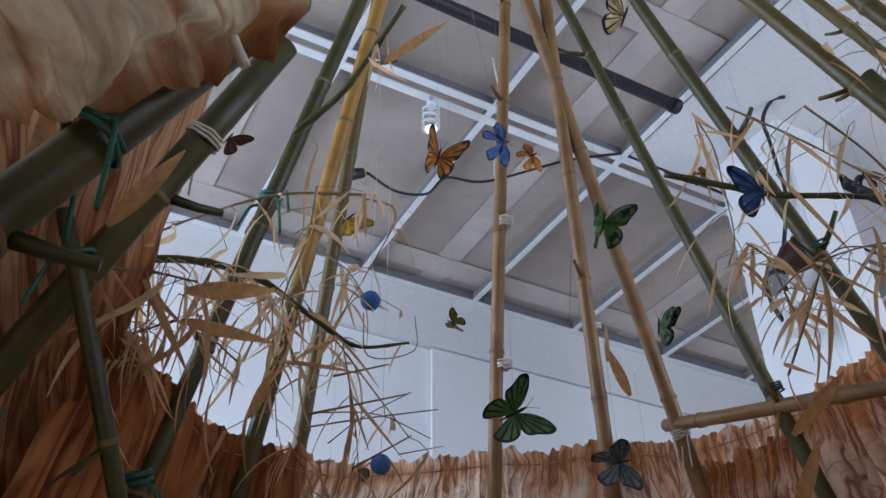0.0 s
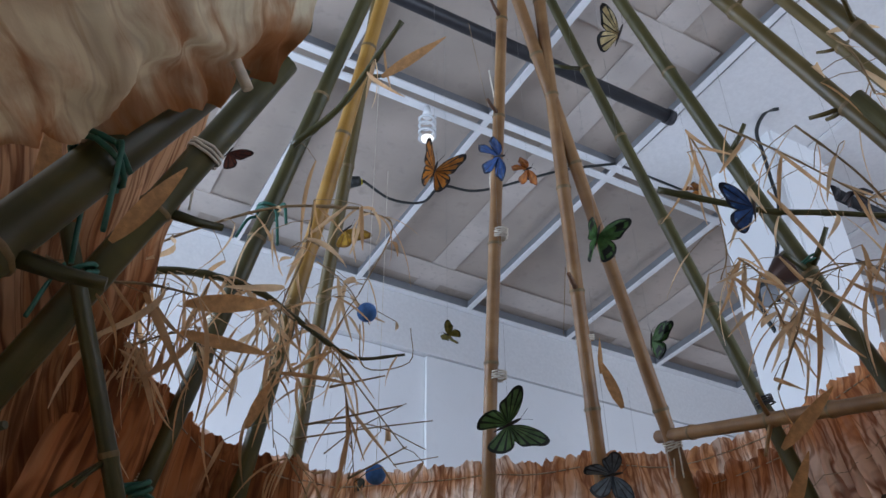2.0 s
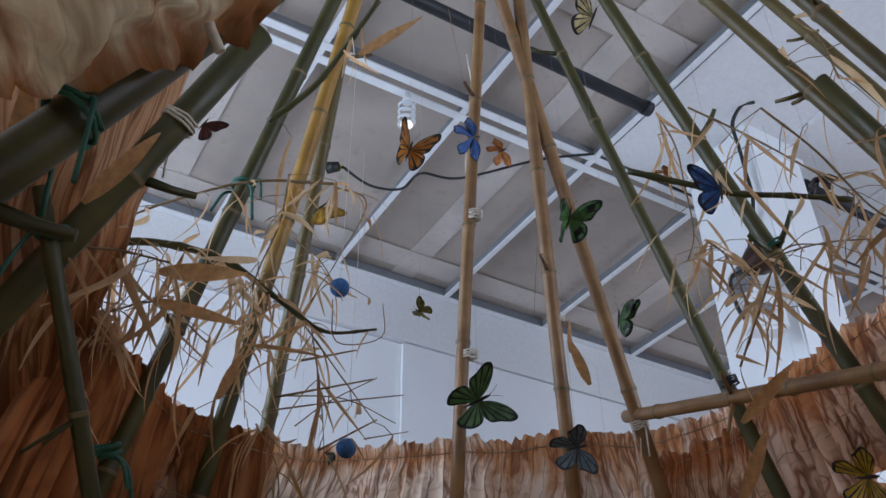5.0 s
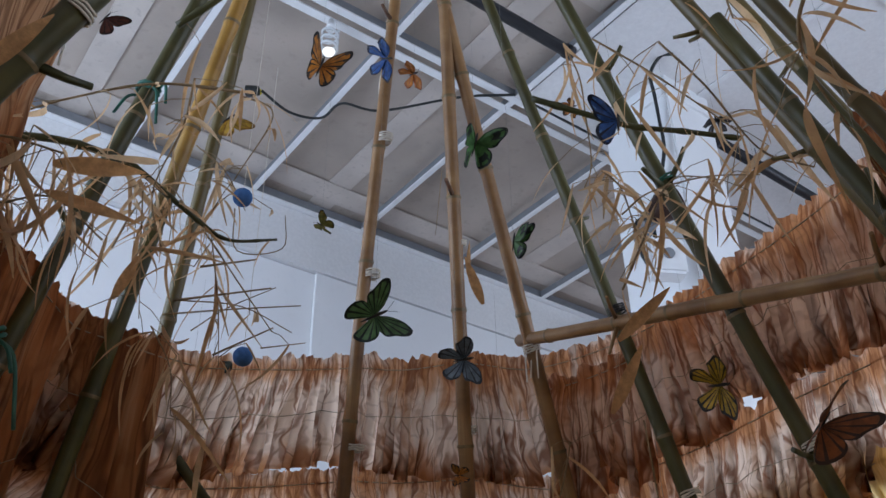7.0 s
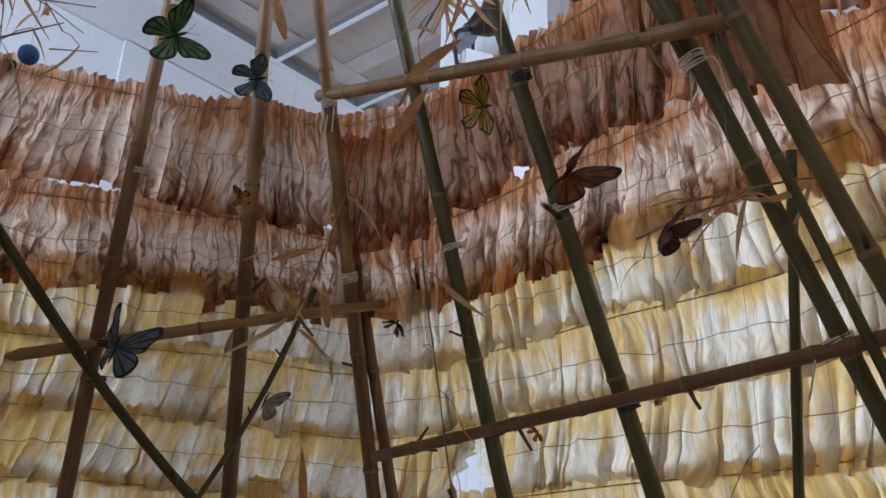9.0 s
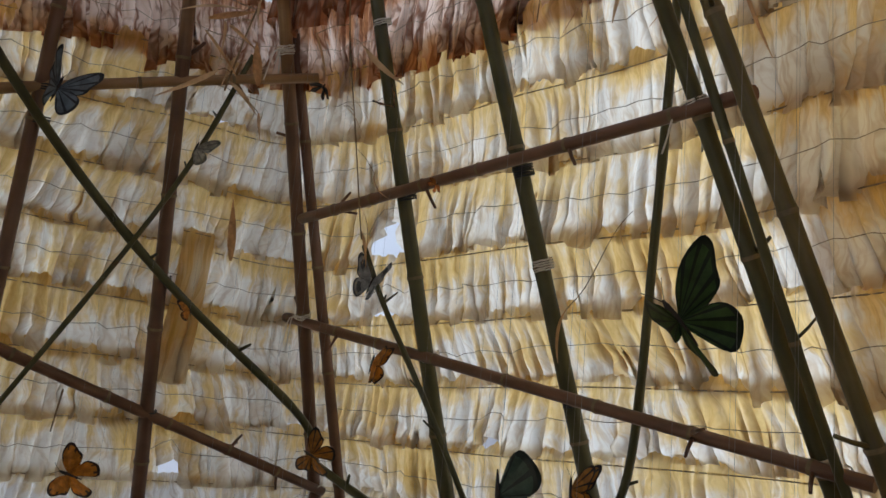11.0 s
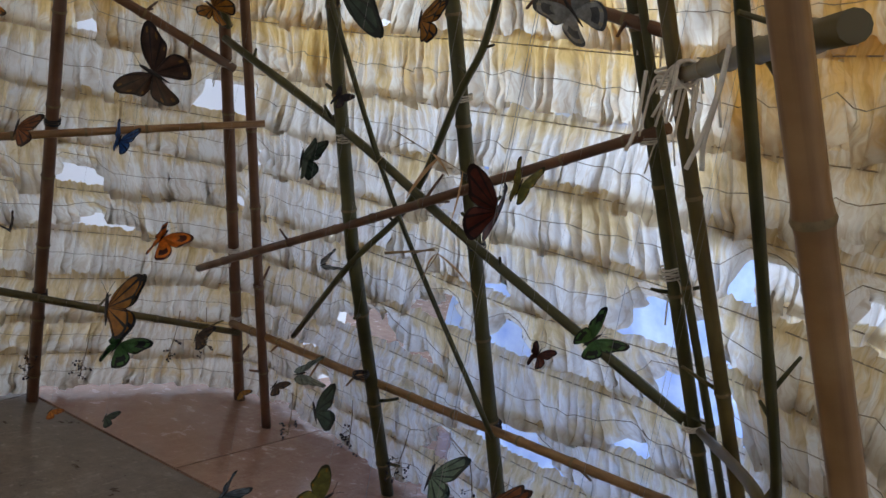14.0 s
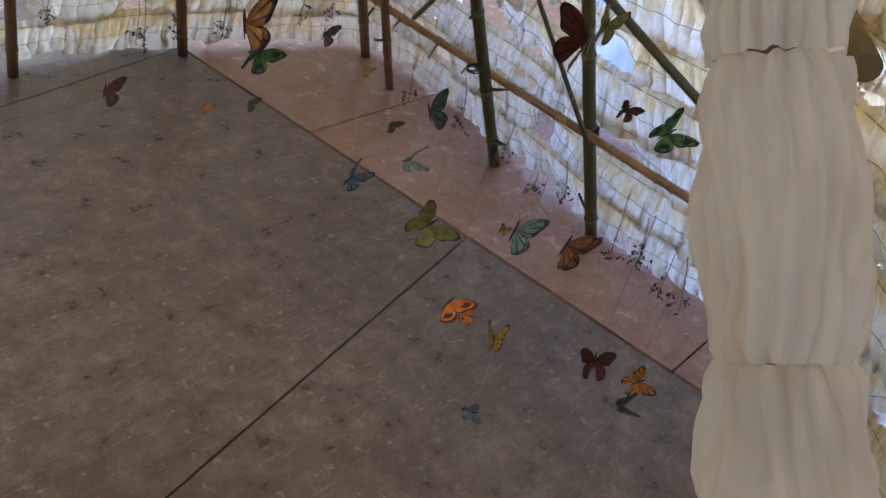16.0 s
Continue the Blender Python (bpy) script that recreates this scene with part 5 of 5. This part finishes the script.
K = (0.014, 0.012, 0.012)
STYLES = {
    "monarch": style("monarch", (0.62, 0.22, 0.02), K, (0.10, 0.05, 0.02), 4, 1),
    "blue": style("blue", (0.03, 0.11, 0.36), (0.012, 0.02, 0.05), (0.10, 0.25, 0.55), 5, 1),
    "orange": style("orange", (0.72, 0.24, 0.03), (0.45, 0.12, 0.02), (0.80, 0.34, 0.08), 5, 0),
    "maroon": style("maroon", (0.14, 0.030, 0.015), (0.035, 0.012, 0.010), (0.30, 0.09, 0.03), 4, 0),
    "yellow": style("yellow", (0.62, 0.36, 0.03), (0.40, 0.20, 0.02), (0.30, 0.16, 0.02), 4, 0),
    "amber": style("amber", (0.50, 0.23, 0.03), (0.07, 0.035, 0.012), (0.62, 0.35, 0.08), 0, 1),
    "green": style("green", (0.13, 0.26, 0.09), (0.015, 0.025, 0.014), (0.22, 0.36, 0.14), 3, 0),
    "greenblack": style("greenblack", (0.09, 0.22, 0.06), (0.012, 0.016, 0.012), (0.016, 0.02, 0.014), 0, 2),
    "tiger": style("tiger", (0.66, 0.42, 0.03), K, (0.75, 0.55, 0.10), 3, 0),
    "dark": style("dark", (0.035, 0.028, 0.030), (0.012, 0.011, 0.012), (0.14, 0.04, 0.02), 0, 1),
    "greyblue": style("greyblue", (0.17, 0.22, 0.27), (0.03, 0.035, 0.045), (0.30, 0.34, 0.38), 4, 0),
    "sage": style("sage", (0.30, 0.36, 0.32), (0.14, 0.18, 0.16), (0.42, 0.48, 0.44), 5, 0),
    "rust": style("rust", (0.34, 0.10, 0.025), (0.06, 0.025, 0.012), (0.48, 0.20, 0.05), 4, 0),
    "cream": style("cream", (0.40, 0.38, 0.30), (0.24, 0.23, 0.18), (0.5, 0.48, 0.4), 5, 0),
    "leafgreen": style("leafgreen", (0.05, 0.10, 0.025), (0.012, 0.022, 0.010), (0.12, 0.18, 0.05), 3, 0),
    "darkgreen": style("darkgreen", (0.05, 0.085, 0.055), (0.018, 0.028, 0.02), (0.09, 0.13, 0.08), 5, 0),
    "greywhite": style("greywhite", (0.36, 0.37, 0.36), (0.10, 0.11, 0.12), (0.50, 0.46, 0.34), 0, 2),
    "brown": style("brown", (0.085, 0.042, 0.025), (0.03, 0.018, 0.014), (0.26, 0.13, 0.03), 5, 1),
    "brightorange": style("brightorange", (0.95, 0.24, 0.014), (0.10, 0.02, 0.008), (0.85, 0.24, 0.02), 0, 2),
    "olive": style("olive", (0.26, 0.24, 0.06), (0.07, 0.065, 0.02), (0.50, 0.26, 0.03), 0, 1),
    "dotted": style("dotted", (0.72, 0.27, 0.03), (0.05, 0.022, 0.010), (0.10, 0.04, 0.015), 0, 1),
    "tigeramber": style("tigeramber", (0.46, 0.18, 0.02), K, (0.40, 0.17, 0.03), 5, 0),
    "palebar": style("palebar", (0.74, 0.60, 0.30), K, (0.80, 0.62, 0.25), 4, 0),
    "palegreen": style("palegreen", (0.20, 0.30, 0.21), (0.03, 0.05, 0.04), (0.32, 0.42, 0.33), 4, 0),
}
M_BODY = plain("butterfly_body", (0.03, 0.022, 0.018), 0.7, vary=0.3, scale=60)


def body_mesh():
    bm = bmesh.new()
    tube(bm, [(0, 0.20, 0.0), (0, 0.15, 0.0), (0, 0.05, 0), (0, -0.10, 0), (0, -0.24, 0)], [0.010, 0.022, 0.028, 0.022, 0.006], 8)
    for s in (-1, 1):
        tube(bm, [(0.006 * s, 0.19, 0), (0.05 * s, 0.29, 0.03), (0.09 * s, 0.36, 0.04)], 0.003, 4)
    return mesh_of("body", bm, M_BODY)


BODY = body_mesh()


def butterfly(place, size, kind, turn, face, label):
    """A paper butterfly on a thread. turn: roll of its head across face, tilt about the wings' line, and how far each wing is raised."""
    t = new("paper_butterfly")
    roll, tilt, right, left = turn
    m = facing(place, roll, face) @ Matrix.Rotation(radians(tilt), 4, "X") @ Matrix.Scale(size, 4)
    t.matrix_world = m
    tagged(t, label, "paper butterfly", "paper butterflies")
    fore, hind = STYLES[kind]
    for side, raised in ((1, right), (-1, left)):
        for nm, me in (("forewing", fore), ("hindwing", hind)):
            w = new(nm, me)
            w.parent = t
            rot = Matrix.Rotation(radians(-raised - (8 if nm == "hindwing" else 0)), 4, "Y")
            w.matrix_local = rot if side == 1 else Matrix.Scale(-1, 4, (1, 0, 0)) @ rot
    b = new("body", BODY)
    b.parent = t
    top = (3.0 if place[2] > 2.1 else 2.3 if place[2] > 1.6 else 1.9) - place[2]
    bm = bmesh.new()
    inv = m.inverted()
    tube(bm, [inv @ Vector(place), inv @ (Vector(place) + Vector((0, 0, top)))], 0.00018 / size, 4)
    part("thread", bm, M_THREAD, t)


butterfly((-0.007, 1.107, 2.540), 0.088, "monarch", (70, -18, 15, 45), (0.00, -0.74, -0.67), "orange paper butterfly, black edges with spread wings on a thread")
butterfly((0.107, 1.158, 2.621), 0.093, "blue", (0, 55, 20, 38), (-0.07, -0.73, -0.68), "deep blue paper butterfly with spread wings on a thread")
butterfly((0.158, 1.167, 2.598), 0.067, "orange", (20, 55, 20, 38), (-0.07, -0.73, -0.68), "small orange paper butterfly with spread wings on a thread")
butterfly((-0.270, 0.830, 2.327), 0.047, "maroon", (60, 0, 0, 170), (0.24, -0.69, -0.68), "dark red-brown paper butterfly with closed wings on a thread")
butterfly((-0.163, 1.216, 2.501), 0.070, "yellow", (40, 0, 10, 165), (0.11, -0.78, -0.62), "yellow paper butterfly, brown streaks with closed wings on a thread")
butterfly((0.013, 1.174, 2.261), 0.045, "olive", (150, 30, 20, 60), (-0.01, -0.85, -0.52), "olive-green spotted paper butterfly with half-open wings on a thread")
butterfly((0.109, 1.280, 2.160), 0.110, "green", (25, 10, 20, 25), (-0.05, -0.88, -0.47), "green and black striped paper butterfly with spread wings on a thread")
butterfly((0.268, 1.182, 2.459), 0.100, "greenblack", (72, 18, 10, 62), (-0.16, -0.77, -0.62), "green paper butterfly, broad black edges with half-open wings")
butterfly((0.308, 1.103, 2.207), 0.065, "greenblack", (80, 0, 20, 120), (-0.22, -0.83, -0.52), "green paper butterfly, broad black edges with closed wings on a thread")
butterfly((0.444, 0.956, 2.336), 0.086, "blue", (82, 0, 172, 8), (-0.30, -0.73, -0.62), "deep blue paper butterfly with closed wings on a thread")
butterfly((0.435, 1.128, 2.515), 0.051, "monarch", (0, 50, 30, 48), (-0.26, -0.72, -0.64), "orange paper butterfly, black edges with half-open wings on a thread")
butterfly((0.273, 0.870, 2.603), 0.078, "palebar", (60, 0, 170, 10), (-0.19, -0.62, -0.76), "pale yellow and black barred paper butterfly with closed wings")
butterfly((0.680, 1.100, 2.487), 0.067, "dark", (80, 60, 30, 48), (-0.40, -0.69, -0.61), "nearly black paper butterfly with half-open wings on a thread")
butterfly((0.226, 1.100, 2.002), 0.081, "greyblue", (10, 35, 25, 38), (-0.14, -0.89, -0.44), "grey-blue paper butterfly, dark veins with spread wings on a thread")
butterfly((-0.195, 1.435, 2.090), 0.122, "sage", (80, 0, 20, 140), (0.15, -0.91, -0.39), "pale grey-green paper butterfly with closed wings on a thread")
butterfly((0.442, 0.787, 1.836), 0.074, "tiger", (0, 50, 15, 33), (-0.40, -0.83, -0.39), "yellow and black striped paper butterfly with spread wings on a thread")
butterfly((0.625, 0.923, 1.852), 0.107, "rust", (45, -18, 10, 76), (-0.48, -0.79, -0.38), "rust-orange paper butterfly, dark veins with half-open wings")
butterfly((0.245, 1.297, 1.902), 0.040, "monarch", (180, 30, 20, 38), (-0.12, -0.92, -0.36), "orange paper butterfly, black edges with spread wings on a thread")
butterfly((0.519, 0.573, 1.611), 0.051, "maroon", (60, -18, 5, 105), (-0.59, -0.75, -0.30), "dark red-brown paper butterfly with half-open wings on a thread")
butterfly((-0.142, 1.294, 1.806), 0.034, "orange", (90, 15, 20, 43), (0.16, -0.94, -0.30), "small orange paper butterfly with spread wings on a thread")
butterfly((0.100, 1.491, 1.687), 0.119, "greyblue", (75, -18, 10, 60), (-0.01, -0.97, -0.25), "grey-blue paper butterfly, dark veins with half-open wings")
butterfly((0.531, 1.339, 1.748), 0.061, "dark", (50, 70, 30, 48), (-0.30, -0.91, -0.30), "nearly black paper butterfly with half-open wings on a thread")
butterfly((0.658, 1.311, 1.731), 0.075, "tigeramber", (135, -80, 45, 45), (-0.36, -0.88, -0.30), "amber and black striped paper butterfly with spread wings on a thread")
butterfly((0.337, 1.414, 1.608), 0.065, "cream", (70, 0, 10, 165), (-0.18, -0.96, -0.20), "cream-grey paper butterfly with closed wings on a thread")
butterfly((0.674, 1.116, 1.542), 0.034, "orange", (30, 60, 20, 38), (-0.45, -0.87, -0.18), "small orange paper butterfly with spread wings on a thread")
butterfly((0.741, 0.595, 1.287), 0.144, "leafgreen", (130, 18, 5, 70), (-0.56, -0.79, -0.23), "large dark green striped paper butterfly with half-open wings")
butterfly((0.659, 1.337, 1.406), 0.086, "greywhite", (70, -18, 60, 15), (-0.29, -0.94, -0.19), "grey and white paper butterfly with half-open wings on a thread")
butterfly((0.404, 1.660, 1.353), 0.047, "dotted", (100, 0, 170, 20), (-0.12, -0.98, -0.13), "dark-dotted orange paper butterfly with closed wings")
butterfly((0.646, 1.251, 1.260), 0.075, "dotted", (80, 0, 58, 128), (-0.31, -0.95, -0.10), "dark-dotted orange paper butterfly with closed wings")
butterfly((0.230, 1.541, 1.035), 0.109, "dotted", (160, 30, 20, 43), (0.01, -1.00, -0.03), "dark-dotted orange paper butterfly with spread wings")
butterfly((0.624, 1.459, 1.101), 0.097, "tigeramber", (150, 30, 15, 48), (-0.22, -0.97, -0.07), "amber and black striped paper butterfly with half-open wings")
butterfly((0.617, 0.729, 1.093), 0.119, "darkgreen", (-85, 0, 160, 18), (-0.39, -0.92, -0.10), "dark green paper butterfly with closed wings on a thread")
butterfly((0.799, 0.872, 1.100), 0.076, "tigeramber", (90, 0, 40, 150), (-0.46, -0.88, -0.08), "amber and black striped paper butterfly with closed wings on a thread")
butterfly((0.746, 0.401, 1.082), 0.080, "greywhite", (135, 18, 10, 43), (-0.62, -0.77, -0.12), "large grey and white paper butterfly with spread wings on a thread")
butterfly((0.465, 1.043, 0.947), 0.121, "brown", (160, 25, 10, 28), (-0.18, -0.98, 0.05), "dark brown paper butterfly with spread wings on a thread")
butterfly((0.317, 1.606, 0.797), 0.086, "rust", (80, 0, 20, 150), (-0.05, -0.99, 0.10), "rust-orange paper butterfly, dark veins with closed wings on a thread")
butterfly((0.480, 1.386, 0.817), 0.067, "blue", (80, -18, 25, 62), (-0.15, -0.98, 0.10), "deep blue paper butterfly with half-open wings on a thread")
butterfly((0.813, 1.184, 0.976), 0.049, "dark", (60, 18, 20, 60), (-0.38, -0.93, 0.01), "nearly black paper butterfly with half-open wings on a thread")
butterfly((0.776, 1.223, 0.850), 0.090, "darkgreen", (90, 0, 55, 150), (-0.34, -0.94, 0.06), "dark green paper butterfly with closed wings on a thread")
butterfly((0.759, 0.483, 0.867), 0.098, "maroon", (80, 18, 86, 15), (-0.53, -0.85, 0.08), "dark red-brown paper butterfly with half-open wings on a thread")
butterfly((0.760, 0.453, 0.898), 0.054, "olive", (80, -18, 40, 60), (-0.57, -0.82, 0.05), "olive-green spotted paper butterfly with half-open wings on a thread")
butterfly((0.567, 1.303, 0.661), 0.093, "brightorange", (60, 18, 15, 70), (-0.20, -0.96, 0.17), "bright orange paper butterfly, black marks with half-open wings")
butterfly((0.347, 1.952, 0.530), 0.081, "brown", (120, -75, 45, 45), (-0.03, -0.98, 0.18), "dark brown paper butterfly with spread wings on a thread")
butterfly((0.288, 1.727, 0.533), 0.055, "dark", (90, 18, 60, 60), (-0.02, -0.98, 0.20), "nearly black paper butterfly with half-open wings on a thread")
butterfly((0.488, 1.289, 0.524), 0.135, "tigeramber", (95, 0, 30, 150), (-0.16, -0.96, 0.23), "amber and black striped paper butterfly with closed wings on a thread")
butterfly((0.522, 1.314, 0.452), 0.099, "greenblack", (60, 18, 10, 60), (-0.17, -0.95, 0.26), "green paper butterfly, broad black edges with half-open wings")
butterfly((0.966, 1.507, 0.610), 0.070, "greywhite", (30, -60, 40, 40), (-0.36, -0.92, 0.16), "grey and white paper butterfly with spread wings on a thread")
butterfly((1.060, 0.768, 0.633), 0.052, "maroon", (70, 18, 20, 50), (-0.58, -0.79, 0.20), "dark red-brown paper butterfly with half-open wings on a thread")
butterfly((0.958, 0.519, 0.722), 0.068, "greenblack", (45, -18, 15, 33), (-0.63, -0.76, 0.19), "green paper butterfly, broad black edges with spread wings on a thread")
butterfly((0.926, 1.303, 0.336), 0.106, "darkgreen", (110, 0, 20, 150), (-0.38, -0.86, 0.34), "dark green paper butterfly with closed wings on a thread")
butterfly((0.596, 0.569, 0.642), 0.049, "sage", (20, -50, 30, 48), (-0.35, -0.90, 0.27), "pale grey-green paper butterfly with half-open wings on a thread")
butterfly((0.799, 0.582, 0.512), 0.084, "palegreen", (80, 0, 20, 155), (-0.51, -0.77, 0.39), "pale green veined paper butterfly with closed wings on a thread")
butterfly((0.926, 0.620, 0.453), 0.093, "rust", (75, 0, 40, 150), (-0.56, -0.73, 0.40), "rust-orange paper butterfly, dark veins with closed wings on a thread")
butterfly((0.743, 0.771, 0.392), 0.095, "olive", (45, 18, 10, 33), (-0.38, -0.82, 0.43), "olive-green spotted paper butterfly with spread wings on a thread")
butterfly((0.598, 0.352, 0.568), 0.056, "brightorange", (60, 0, 15, 150), (-0.43, -0.78, 0.46), "bright orange paper butterfly, black marks with closed wings on a thread")
butterfly((1.033, 1.011, 0.210), 0.032, "tiger", (70, 15, 20, 43), (-0.47, -0.76, 0.45), "yellow and black striped paper butterfly with spread wings on a thread")
butterfly((0.757, 0.245, 0.556), 0.056, "maroon", (100, 30, 25, 48), (-0.57, -0.58, 0.58), "dark red-brown paper butterfly with half-open wings on a thread")
butterfly((0.997, 0.411, 0.333), 0.060, "monarch", (45, 20, 20, 40), (-0.59, -0.55, 0.59), "orange paper butterfly, black edges with spread wings on a thread")
butterfly((0.804, 0.221, 0.495), 0.039, "dark", (30, -50, 40, 30), (-0.58, -0.53, 0.62), "nearly black paper butterfly with spread wings on a thread")
butterfly((0.862, 0.752, 0.192), 0.053, "brightorange", (0, 50, 20, 38), (-0.41, -0.69, 0.59), "bright orange paper butterfly, black marks with spread wings on a thread")
butterfly((0.760, 0.484, 0.376), 0.051, "tiger", (100, -18, 30, 60), (-0.44, -0.66, 0.61), "yellow and black striped paper butterfly with half-open wings")
butterfly((0.499, 0.065, 0.684), 0.024, "greyblue", (20, 30, 30, 48), (-0.43, -0.60, 0.68), "grey-blue paper butterfly, dark veins with half-open wings")
butterfly((0.768, 1.311, 0.153), 0.085, "greyblue", (60, -18, 20, 70), (-0.27, -0.83, 0.49), "grey-blue paper butterfly, dark veins with half-open wings")
butterfly((0.428, 1.358, 0.303), 0.037, "orange", (50, 0, 20, 155), (-0.10, -0.90, 0.43), "small orange paper butterfly with closed wings on a thread")
butterfly((0.551, 1.504, 0.239), 0.049, "darkgreen", (70, 0, 20, 155), (-0.15, -0.89, 0.42), "dark green paper butterfly with closed wings on a thread")
butterfly((0.239, 1.845, 0.083), 0.098, "maroon", (80, 0, 20, 155), (-0.02, -0.89, 0.45), "dark red-brown paper butterfly with closed wings on a thread")
butterfly((0.685, 0.898, 0.521), 0.038, "brown", (60, 0, 20, 155), (-0.33, -0.89, 0.33), "dark brown paper butterfly with closed wings on a thread")
butterfly((0.914, 1.784, 0.211), 0.048, "amber", (60, 0, 20, 155), (-0.29, -0.90, 0.33), "amber-yellow paper butterfly, dark edges with closed wings on a thread")
butterfly((0.708, 1.498, 0.427), 0.067, "brown", (80, 0, 20, 155), (-0.24, -0.93, 0.28), "dark brown paper butterfly with closed wings on a thread")
